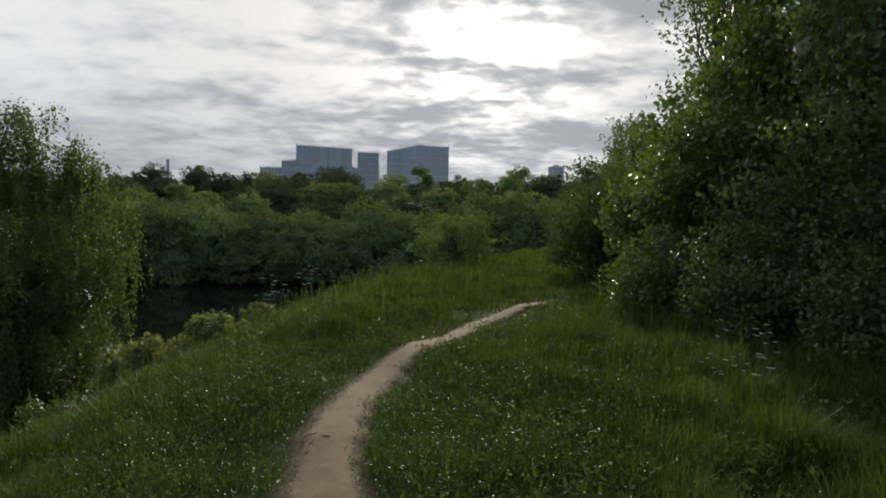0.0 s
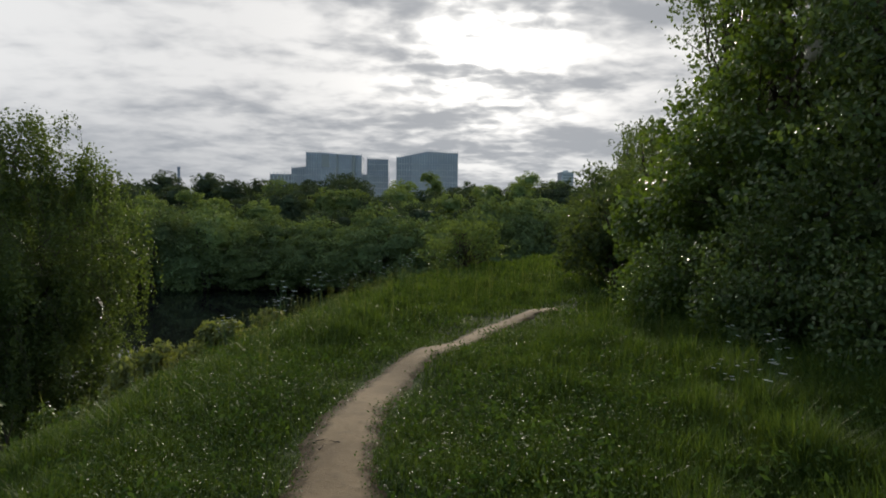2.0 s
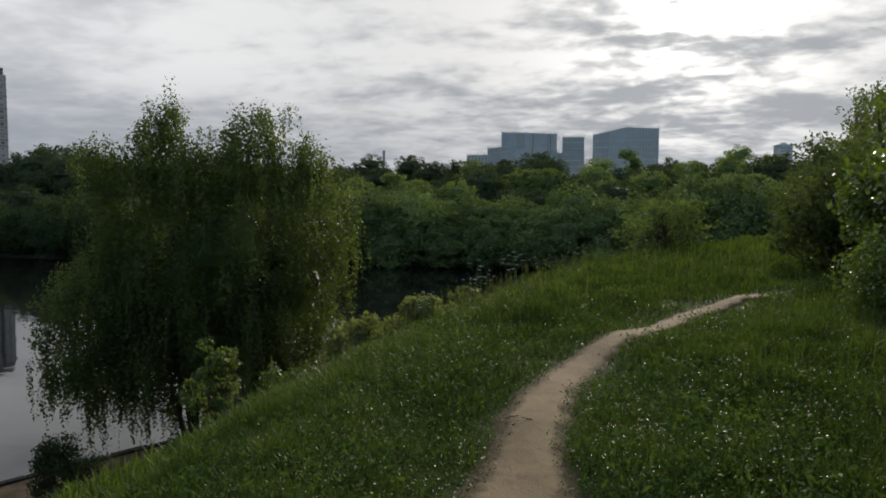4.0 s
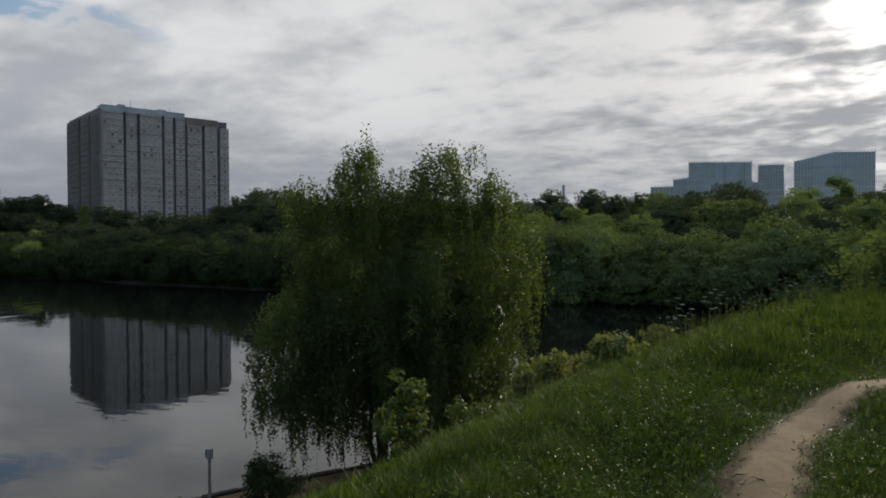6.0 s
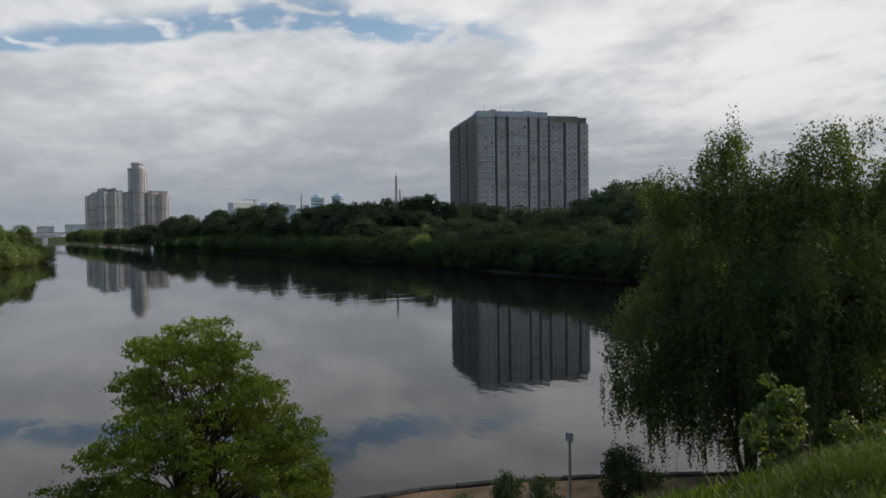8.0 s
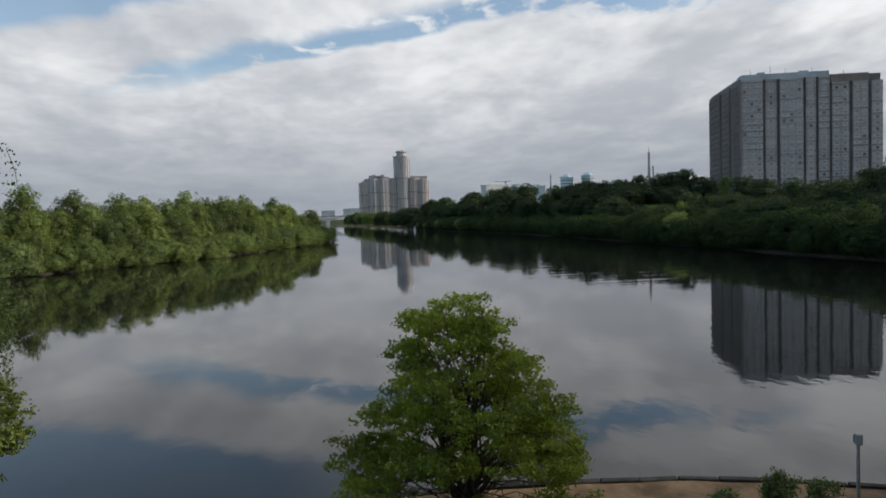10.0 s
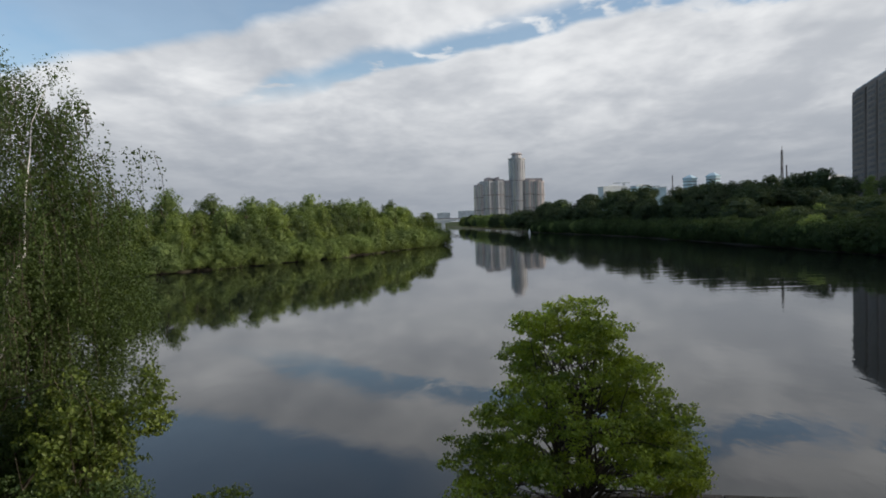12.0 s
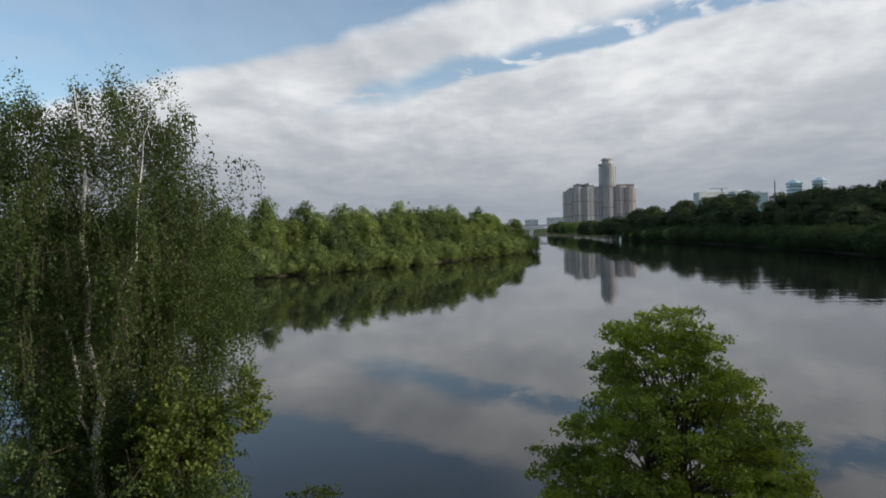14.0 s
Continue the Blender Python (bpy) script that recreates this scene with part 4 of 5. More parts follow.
def wood_kinds():
    """A few trees, each built once, from which the woods are planted."""
    kinds = {}
    for k in range(5):
        r = np.random.default_rng(40 + k)
        blobs = [(0, 0, 3.0, 3.2, 3.2, 3.0)] + [(2.6 * math.cos(q * 2.4 + k), 2.6 * math.sin(q * 2.4 + k), r.uniform(1.6, 4.8), *[r.uniform(1.7, 2.5)] * 3) for q in range(6)] + [(*(r.normal(size=2) * 1.2), 5.4, 2.0, 2.0, 2.0)]
        bush = lambda seed: crown_tree(seed, 7.0, 0.18, blobs, 980, 22, 0.23, 0.46, 0.8, 3, 0.12, stems=2, shell=0.75, flat=0.9, face=1.7, stray=1.35, core=0.45)
        # the alder is the willow bush again with shade darkened into its leaves
        if k < 3:
            kinds["alder", k] = (bush(120 + k), SHADEDARKLEAF, "bank bush overhanging the river, its green darkened for shade", "alder")
        kinds["willow", k] = (bush(100 + k), WILLOW if k < 3 else SHADEWILLOW, "bushy grey-green willow with foliage down to the bank", "willow")
    for k in range(5):
        r = np.random.default_rng(60 + k)
        blobs = [(0, 0, 6.6, 3.2, 3.2, 5.4)] + [(2.6 * math.cos(q * 2.4 + k), 2.6 * math.sin(q * 2.4 + k), r.uniform(4.0, 10.8), *[r.uniform(2.0, 2.8)] * 3) for q in range(8)] + [(*(r.normal(size=2) * 0.8), 10.9, 2.9, 2.9, 2.5)]
        kinds["broad", k] = (crown_tree(140 + k, 13.5, 0.26, blobs, 620, 24, 0.33, 0.60, 0.8, 3, 0.2, shell=0.8, flat=0.9, face=1.8, stray=1.3, core=0.55), HAZEDARKLEAF if k < 3 else WILLOW, "tall dark-green broadleaved tree in a wood" if k < 3 else "tall grey-green broadleaved tree in a wood", "tree")
    for k in range(2):
        r = np.random.default_rng(80 + k)
        blobs = [(0, 0, 8.4, 2.2, 2.2, 6.6)] + [(*(r.normal(size=2) * 1.1), r.uniform(3.0, 15.0), *r.uniform(1.0, 1.8, 3)) for _ in range(8)]
        kinds["poplar", k] = (crown_tree(160 + k, 16.5, 0.25, blobs, 480, 22, 0.32, 0.55, 0.8, 3, 0.2, shell=0.7, face=1.1, stray=1.35, core=0.55), MAPLE if k else WILLOW, "tall narrow light-green tree in a wood", "tree")
    for k in range(5):
        r = np.random.default_rng(180 + k)
        blobs = [(0, 0, 5.6, 2.6, 2.6, 5.6)] + [(1.9 * math.cos(q * 2.4 + k), 1.9 * math.sin(q * 2.4 + k), r.uniform(1.6, 8.5), *[r.uniform(1.3, 1.9)] * 2, r.uniform(1.8, 3.2)) for q in range(8)] + [(*(r.normal(size=2) * 0.7), 10.4, 1.8, 1.8, 2.2)]
        leaf = (GROVELEAF, BUSHLEAF, GROVELEAF, PATHLEAF, WILLOW)[k]
        kinds["grove", k] = (crown_tree(180 + k, 12.5, 0.22, blobs, 620, 24, 0.26, 0.50, 0.8, 3, 0.1, stems=2, shell=0.75, flat=1.2, face=1.2, stray=1.3, core=0.55), leaf, "tall leafy tree clothed to the waterline" if leaf is not GROVELEAF else "fresh-green leafy tree clothed to the waterline", "tree")
    return kinds


KINDS, BUILT = wood_kinds(), {}


def wood_tree(kind, k, x, y, scale, turn, group, tall=1.0, wide=1.3):
    m = pose(x, y, lift(x, y) - 0.1, 0, 0, turn) @ Matrix.Diagonal((scale * wide, scale * wide, scale * tall, 1))
    if (kind, k) in BUILT:
        ob = copy_thing(BUILT[kind, k], m)
    else:
        made, leaf, label, cat = KINDS[kind, k]
        ob = BUILT[kind, k] = plant({"poplar": "poplar_tree", "grove": "shore_tree", "broad": "broadleaf_tree" if k < 3 else "aspen_tree"}.get(kind, kind), 0, 0, 0, made, BARK, leaf, label, cat, group)
        ob.matrix_basis = pose(x, y, lift(x, y) - 0.1, 0, 0, turn)
    ob["group"] = group
    return ob


def plant_woods():
    rng = random.Random(11)
    # the far bank, row behind row
    rows = [("willow", 1.2, -575, 40, 4.8, 0.85, 1.15, 1.1), ("willow", 8, -560, 40, 6.0, 1.15, 1.45, 1.0), ("broad", 22, -545, 45, 7.5, 0.78, 0.95, 1.0), ("broad", 46, -400, 50, 9.5, 0.92, 1.08, 1.0), ("broad", 82, -400, 60, 11.0, 1.08, 1.22, 1.0), ("broad", 140, -380, 80, 15.0, 1.10, 1.32, 1.0)]
    for kind, back, x0, x1, gap, lo, hi, tall in rows:
        x = x0 + rng.random() * gap
        while x < x1:
            y = float(far_y(x)) + back + rng.uniform(-0.2, 0.2) * min(gap, back) + (1.8 if back < 2 and x < -70 else 0)
            s = rng.uniform(lo, hi)
            what = kind
            if x < -110:
                s *= 0.88
            if x > -72 and kind == "willow":
                s *= rng.uniform(1.1, 1.75) if back < 2 else rng.uniform(0.9, 1.4)
            # further left, cloud shade on the woods comes from these darker leaf colours
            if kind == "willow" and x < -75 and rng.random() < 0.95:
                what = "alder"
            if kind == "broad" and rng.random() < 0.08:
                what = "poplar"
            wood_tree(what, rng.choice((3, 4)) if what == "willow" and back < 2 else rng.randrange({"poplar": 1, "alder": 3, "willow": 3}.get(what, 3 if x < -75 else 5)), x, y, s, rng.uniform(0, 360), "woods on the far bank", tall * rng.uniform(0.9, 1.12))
            x += gap * rng.uniform(0.7, 1.25) * ((1.9 if back < 2 else 1.45) if x > -72 and kind == "willow" else 1.0 if x > -260 else 1.35)
    # taller trees behind, towards the offices
    for x, y, s in [(12, 190, 1.15), (2, 196, 1.1), (22, 186, 1.05), (32, 180, 1.15), (44, 170, 1.2), (30, 150, 1.1), (-10, 215, 1.0), (18, 128, 1.0), (36, 126, 1.1), (50, 140, 1.25), (64, 160, 1.3), (-62, 260, 1.0), (-120, 240, 0.95), (-140, 150, 1.35), (-150, 152, 1.2), (-160, 150, 1.55), (-168, 158, 1.65), (-155, 160, 1.5), (-147, 141, 1.3), (-132, 150, 1.25), (-124, 152, 1.2), (-172, 152, 1.35)]:
        wood_tree("broad", rng.randrange(3), x, y, s, rng.uniform(0, 360), "woods on the far bank")
    # the hill that hides the feet of the far buildings
    for k in range(54):
        x = -705 + k * 8 + rng.uniform(-3, 3)
        y = float(far_y(x)) + 22 + rng.uniform(-8, 18)
        wood_tree("broad", rng.randrange(3), x, y, rng.uniform(0.9, 1.15) * (0.75 if x < -660 else 1.15 if -600 < x < -410 else 1.0), rng.uniform(0, 360), "woods on the far bank")
    for k in range(30):
        x = -1085 + k * 17 + rng.uniform(-4, 4)
        wood_tree("broad", rng.randrange(5), x, float(far_y(x)) + 1 + rng.uniform(0, 5), rng.uniform(1.1, 1.4), rng.uniform(0, 360), "woods by the bridge")
    # the point of land on the other side
    for kind, back, gap, lo, hi in [("willow", 1.0, 5.0, 0.75, 1.2), ("grove", 6.5, 7.0, 1.0, 1.2), ("grove", 15, 8.0, 1.15, 1.4), ("grove", 32, 14.0, 1.3, 1.5)]:
        x = -325.0 + back * 0.3
        while x < -60:
            y = float(left_y(x)) - back + rng.uniform(-0.8, 0.8)
            s = rng.uniform(lo, hi)
            what = "grove" if rng.random() < 0.25 and x > -300 else kind
            wood_tree(what, rng.randrange(5), x, y, s * (0.75 if what != kind else 1.0), rng.uniform(0, 360), "wood on the point of land", rng.uniform(0.85, 1.15), rng.uniform(1.1, 1.5))
            x += gap * rng.uniform(0.6, 1.2)


plant_woods()

# ---- trees on the near bank ----


def near_trees():
    # the spreading birch by the water, shaped along across, sideways to the camera's view
    z = lift(-18.6, 24.4)
    across = lambda d, deep=0.0: (0.79 * d - 0.61 * deep, 0.61 * d + 0.79 * deep)
    masses = [(1.4, 0, 7.8, 4.6, 3.6), (-2.4, -0.5, 6.0, 2.8, 3.2), (4.2, 0.4, 6.4, 2.7, 3.4), (1.6, 0, 4.2, 4.4, 2.6), (-4.0, -0.6, 4.8, 2.0, 2.2), (5.2, 0, 9.0, 1.9, 2.6), (-2.2, 0, 9.4, 1.8, 2.4), (-1.0, 0, 12.2, 1.1, 1.8), (2.7, 0, 12.0, 1.3, 1.9), (-3.3, 0, 11.4, 0.9, 1.1), (4.9, 0, 11.4, 1.0, 1.3), (1.0, 0, 10.8, 1.8, 1.2), (1.6, 0.2, 2.6, 3.8, 1.7), (-2.6, -0.4, 3.2, 2.0, 1.6), (-3.6, -0.5, 4.0, 2.1, 1.7), (-3.0, -0.4, 6.4, 1.8, 2.0), (4.0, 0.0, 3.4, 2.6, 2.0)]
    masses += [m for m in masses if m[2] > 10.5] * 2
    blobs = [(*across(d, e), h, w, w * 0.9, v) for d, e, h, w, v in masses]
    thick = crown_tree(22, 12.0, 0.12, blobs, 2100, 62, 0.12, 0.34, 0.75, 40, 0.25, shell=0.72, flat=2.1, stems=2, face=0.7, stray=1.35)
    rng = np.random.default_rng(25)
    inside = core_masses(rng, [b for b in np.array(blobs) if b[3] > 2.65], 0.48)
    low = []
    for d, e, h, w, v in masses[:17]:
        n = int(9 * w)
        a = rng.uniform(0, math.tau, n)
        r = w * rng.uniform(0.55, 1.02, n)
        low += [(*across(d + x, e + y), h - v * rng.uniform(0.2, 0.75)) for x, y in zip(r * np.cos(a), r * np.sin(a) * 0.9)]
    fringe = hanging(rng, np.array(low), 2.0)
    fringe = leaves(rng, fringe[fringe[:, 2] > 0.25], 0.12, 0.72, 0.15, 0.9)
    thick = thick[0], joined([thick[1], fringe, inside])
    heads = ((*across(-1.1), 0.95), (*across(2.8), 0.98), (*across(5.2), 0.86))
    plant("birch_tree", -18.6, 24.4, z, both(birch_tree(21, 14.1, 10.5, 0.17, 24, 18, 0.075, 0.115, heads, 0.2, 2.3), thick), BARK, BIRCHLEAF, "wide weeping birch standing by the water", "tree")
    # the birch lower on the slope, with a white trunk
    x, y = -16.2, -11.9
    z = lift(x, y)
    h = 5.85 - z
    aside = lambda r, deep=0.0: (-0.592 * r - 0.806 * deep, 0.806 * r - 0.592 * deep)
    masses = [(0.1, 0, 4.5, 0.8, 1.3), (-1.6, 0, 4.2, 1.1, 1.4), (1.9, 0, 4.9, 0.7, 1.1), (0.9, 0, 5.3, 0.6, 0.8), (1.4, 0.2, 3.5, 1.1, 1.1), (2.7, 0, 3.1, 0.75, 0.5), (2.5, 0.2, 2.2, 1.3, 0.7), (0.5, 0, 2.2, 2.0, 1.5), (-1.8, 0, 2.0, 2.0, 2.0), (2.4, 0, 0.7, 1.9, 1.4), (0, 0, 0.0, 2.5, 1.9), (2.2, 0, -1.2, 2.0, 1.5), (-1.5, 0, -1.5, 2.4, 2.0), (0.5, 0, -3.0, 2.5, 1.9), (2.2, 0.2, -3.0, 1.7, 1.4), (3.4, 0, -0.9, 1.1, 0.7), (-1.0, 0, -5.0, 2.4, 1.8), (1.5, 0, -5.0, 1.9, 1.5)]
    blobs = [(*aside(d, e + 1.1), up - z, w, w, v) for d, e, up, w, v in masses]
    thick = crown_tree(24, h, 0.05, blobs, 2300, 74, 0.070, 0.25, 0.75, 16, 0.2, shell=0.5, flat=2.2, face=0.6, stray=1.4)
    rng = np.random.default_rng(26)
    low = []
    for d, e, up, w, v in masses:
        n = int(10 * w)
        a = rng.uniform(0, math.tau, n)
        r = w * rng.uniform(0.4, 1.05, n)
        low += [(*aside(d + p, e + q + 1.0), up - z - v * rng.uniform(-0.3, 0.7)) for p, q in zip(r * np.cos(a), r * np.sin(a))]
    fringe = hanging(rng, np.array(low), 1.25, 5, 0.05, 0.06)
    thick = thick[0], joined([thick[1], leaves(rng, fringe[fringe[:, 2] > 0.2], 0.068, 0.72, 0.15, 0.9)])
    plant("birch_tree", x, y, z, both(birch_tree(23, h, 6.3, 0.155, 34, 20, 0.055, 0.085, ((0.1, -0.3, 0.98), (-0.4, 1.7, 0.95), (0.2, -2.0, 0.96)), 0.16, 1.1, fork=0.45), thick), BIRCH, TONEDBIRCHLEAF, "silver birch with white trunk and fine hanging twigs", "tree")
    # the rounded tree at the foot of the bank
    x, y = -20.7, 3.1
    z = lift(x, y)
    h = -0.75 - z
    r = np.random.default_rng(30)
    blobs = [(0.0, 0.1, h - 0.65, 1.3, 1.4, 0.65)]
    # tiers of foliage, each wider than the one above
    for down, reach, many in [(1.0, 1.05, 6), (2.1, 1.65, 8), (3.2, 2.3, 10), (4.2, 2.9, 11), (5.4, 3.1, 11)]:
        for q in range(many):
            a = q * math.tau / many + r.uniform(-0.3, 0.3) + down
            far = reach * r.uniform(0.8, 1.12)
            w = 0.62 + 0.17 * reach + r.uniform(-0.1, 0.2)
            blobs.append((far * math.cos(a), far * math.sin(a), max(0.8, h - down - 0.12 * reach + r.uniform(-0.35, 0.35)), w * 1.1, w * 1.1, 0.46 + r.uniform(-0.12, 0.12)))
    plant("ash_tree", x, y, z, crown_tree(31, h, 0.13, blobs, 1500, 52, 0.11, 0.24, 0.6, 80, 0.25, stems=3, shell=0.35, flat=0.5, face=0.6, stray=1.6, up=0.8), BARK, ASH, "rounded fresh-green young ash tree at the water's edge", "tree")
    # maple and elm beside the path
    blobs = [(0.3, -0.2, 4.4, 1.8, 2.0, 2.6), (-0.5, 0.5, 2.6, 1.6, 1.8, 1.7), (0.6, 0.2, 6.4, 1.5, 1.8, 1.8), (-0.6, 2.2, 1.5, 1.7, 2.0, 1.2)]
    plant("maple_tree", 5.6, 10.4, lift(5.6, 10.4), crown_tree(33, 7.6, 0.12, blobs, 760, 92, 0.092, 0.38, 0.9, 40, 0.15, stems=2, shell=0.65, face=0.6, flat=0.5, stray=1.4, core=0.42), BARK, MAPLE, "dense green maple tree beside the path", "tree")
    blobs = [(0.3, 0, 3.2, 2.2, 2.3, 3.0), (0.5, -0.6, 5.6, 2.4, 2.6, 2.8), (-0.1, 0.9, 1.6, 2.0, 2.0, 1.5), (0.8, 0.6, 7.8, 2.4, 2.4, 2.0), (0.4, -0.4, 2.2, 2.2, 2.2, 2.0)]
    plant("elm_tree", 5.9, 7.6, lift(5.9, 7.6), crown_tree(35, 9.0, 0.15, blobs, 1250, 120, 0.078, 0.42, 0.65, 40, 0.15, stems=2, shell=0.7, face=0.6, flat=0.5, stray=1.4, core=0.48), BARK, ELM, "dark glossy elm tree with foliage to the ground", "tree")
    blobs = [(0.6, 0, 4.2, 1.5, 1.6, 3.2), (-0.1, 0.2, 6.6, 1.25, 1.4, 1.9), (0.6, 0.2, 8.0, 1.3, 1.4, 1.4), (-0.5, 0.0, 7.6, 0.8, 0.9, 1.1)]
    plant("elm_tree", 5.9, 14.3, lift(5.9, 14.3), crown_tree(37, 9.0, 0.11, blobs, 460, 44, 0.095, 0.42, 0.65, 70, 0.15, stems=2, shell=0.3, face=0.4, stray=1.8), BARK, ELM, "dark elm tree with open twigs at its crown", "tree")
    # further along the path, plus two unseen elms added to shade the right edge
    far = [(4.6, 13.2, 4.2, 1.5, MAPLE), (7.6, 11.6, 7.2, 2.3, ELM), (7.4, 8.6, 8.0, 2.0, ELM), (8.4, 5.6, 4.5, 2.2, ELM), (9.2, 9.4, 5.5, 2.4, ELM), (9.0, 7.3, 6.5, 2.4, ELM), (6.4, 3.0, 7.5, 2.6, ELM), (7.2, -1.5, 8.0, 2.8, ELM), (4.2, 17.5, 2.6, 1.3, PATHLEAF), (6.3, 20.5, 4.6, 1.9, PATHLEAF), (5.6, 25.5, 3.8, 1.7, PATHLEAF), (7.6, 29.0, 5.2, 2.0, PATHLEAF), (9.0, 33.5, 6.4, 2.2, PATHLEAF), (11.5, 38.0, 7.2, 2.4, PATHLEAF), (8.2, 41.0, 5.6, 2.2, PATHLEAF), (13.0, 30.0, 6.5, 2.4, PATHLEAF)]
    for k, (x, y, h, w, leaf) in enumerate(far):
        blobs = [(0, 0, h * 0.55, w * 0.8, w * 0.8, h * 0.42), (w * 0.4, 0, h * 0.35, w * 0.6, w * 0.6, h * 0.3), (-w * 0.4, 0.3, h * 0.3, w * 0.6, w * 0.6, h * 0.28)]
        plant("tree", x, y, lift(x, y), crown_tree(50 + k, h, 0.10, blobs, 150, 34, 0.15, 0.40, 0.6, 20, 0.12, stems=2, shell=0.6), BARK, leaf, "leafy green tree along the footpath", "tree", "trees along the path")
    plant("birch_tree", 11.6, 44.0, lift(11.6, 44), birch_tree(29, 8.2, 5.0, 0.10, 24, 12, 0.09, 0.16, ((0, 0, 1), (0.9, 0.2, 0.9)), 0.3, 1.2), BIRCH, BIRCHLEAF, "slim birch rising behind the path trees", "tree")
    # low growth under the elms
    for k, (x, y, h, w) in enumerate([(3.9, 8.2, 1.7, 1.0), (4.5, 6.7, 1.6, 1.0), (4.9, 9.4, 1.9, 1.1), (6.2, 8.4, 1.8, 1.4), (3.5, 10.5, 1.5, 1.0), (3.9, 11.8, 1.4, 0.9)]):
        blobs = [(0, 0, h * 0.5, w * 0.85, w * 0.85, h * 0.48), (w * 0.4, 0.2, h * 0.35, w * 0.6, w * 0.6, h * 0.3), (-w * 0.35, -0.2, h * 0.3, w * 0.6, w * 0.6, h * 0.3)]
        plant("shrub", x, y, lift(x, y), crown_tree(270 + k, h, 0.03, blobs, 220, 46, 0.064, 0.24, 0.65, 14, 0.1, stems=4, shell=0.5, face=0.6), BARK, ELM if k < 4 else MAPLE, "dark elm suckers growing under the path-side trees", "shrub", "shrubs under the elms")
    # the bush on the brow of the bank
    blobs = [(0, 0, 1.0, 1.6, 1.4, 0.9), (0.3, 0, 1.7, 1.0, 1.0, 0.5), (0.8, 0, 1.2, 1.0, 1.0, 0.6), (-0.8, 0.2, 0.8, 1.1, 1.0, 0.6)]
    plant("bush", 0.4, 25.0, lift(0.4, 25) - 0.05, crown_tree(70, 2.0, 0.05, blobs, 120, 40, 0.10, 0.30, 0.6, 25, 0.1, stems=5, stray=1.9, shell=0.3), BARK, BUSHLEAF, "rounded light-green bush on the brow of the bank", "bush")


def slope_shrubs():
    """Saplings and shrubs on the slope and at its foot."""
    rows = [(-11.6, 16.3, 3.5, 0.9, BUSHLEAF), (-8.3, 17.4, 1.4, 0.8, PALELEAF), (-7.2, 15.6, 1.3, 0.7, PALELEAF), (-6.2, 16.8, 1.1, 0.7, PALELEAF), (-5.2, 15.4, 0.95, 0.6, PALELEAF), (-4.6, 17.2, 0.9, 0.6, PALELEAF), (-4.6, 13.6, 0.7, 0.5, PALELEAF), (-5.6, 13.0, 0.9, 0.6, PALELEAF), (-6.4, 13.6, 0.9, 0.6, PALELEAF), (-10.6, 19.6, 2.6, 1.2, MAPLE), (-13.4, 20.6, 2.8, 1.1, ASH),
            (-17.5, 16.4, 2.7, 1.1, SHADEDARKLEAF), (-19.3, 12.8, 2.1, 0.55, MAPLE), (-19.6, 11.1, 1.6, 0.5, MAPLE), (-19.4, 14.2, 1.6, 0.5, MAPLE), (-15.0, 18.0, 1.5, 0.8, MAPLE), (-17.8, -6.8, 3.4, 1.5, SHRUBLEAF), (-16.0, -9.4, 6.6, 1.9, SHRUBLEAF), (-17.5, -11.0, 4.2, 1.6, MAPLE), (-14.5, -9.5, 3.8, 1.7, ELM), (-18.4, -13.6, 5.2, 2.0, ELM), (-15.2, -13.2, 5.0, 2.0, ELM), (-17.6, -11.6, 4.0, 1.8, BIRCHLEAF), (-19.6, -15.2, 7.0, 2.6, ELM), (-20.2, -13.0, 6.0, 2.3, ELM)]
    for k, (x, y, h, w, leaf) in enumerate(rows):
        r = np.random.default_rng(200 + k)
        blobs = [(0, 0, h * 0.6, w * 0.75, w * 0.75, h * 0.38)] + [(*(r.normal(size=2) * w * 0.45), h * r.uniform(0.25, 0.95), *r.uniform(0.25, 0.5, 2) * w, h * 0.14) for _ in range(5)]
        pale = leaf is PALELEAF
        plant("shrub", x, y, lift(x, y), crown_tree(210 + k, h, 0.035, blobs, int(50 + (75 if leaf is SHADEDARKLEAF else 12 if leaf is BUSHLEAF else 20 if leaf is PALELEAF else 40) * w * h), 24, 0.16 if leaf is BUSHLEAF else 0.12 if leaf in (PALELEAF, SHRUBLEAF, BUSHLEAF) else 0.095, 0.20, 0.62, 14, 0.1, stems=4, shell=0.4), BARK, leaf, "pale yellowish-green shrub on the slope" if pale else "leafy green shrub at the foot of the slope", "shrub", "shrubs on the slope")


near_trees()
slope_shrubs()

# ---- things by the water ----


def camera_pole():
    x, y = -20.3, 16.3
    ob = thing("steel_pole", x, y, WALK_Z + 0.02, "slim galvanised steel pole carrying a small grey box", "pole")
    part("shaft", arrays("shaft", *tube([(0, 0, -0.2), (0, 0, 1.2), (0, 0, 2.45)], [0.062, 0.058, 0.05], 12), smooth=True), STEEL, ob)
    part("base_plate", boxes((-0.16, -0.16, 0.0, 0.16, 0.16, 0.03), bevel=0.008), STEEL, ob)
    b = part("box", boxes((-0.11, -0.08, 2.22, 0.11, 0.10, 2.58), bevel=0.02), GREYBOX, ob, "grey plastic equipment box")
    part("bracket", boxes((-0.21, -0.03, 2.25, -0.11, 0.03, 2.50), bevel=0.01), DARKIRON, b)


camera_pole()


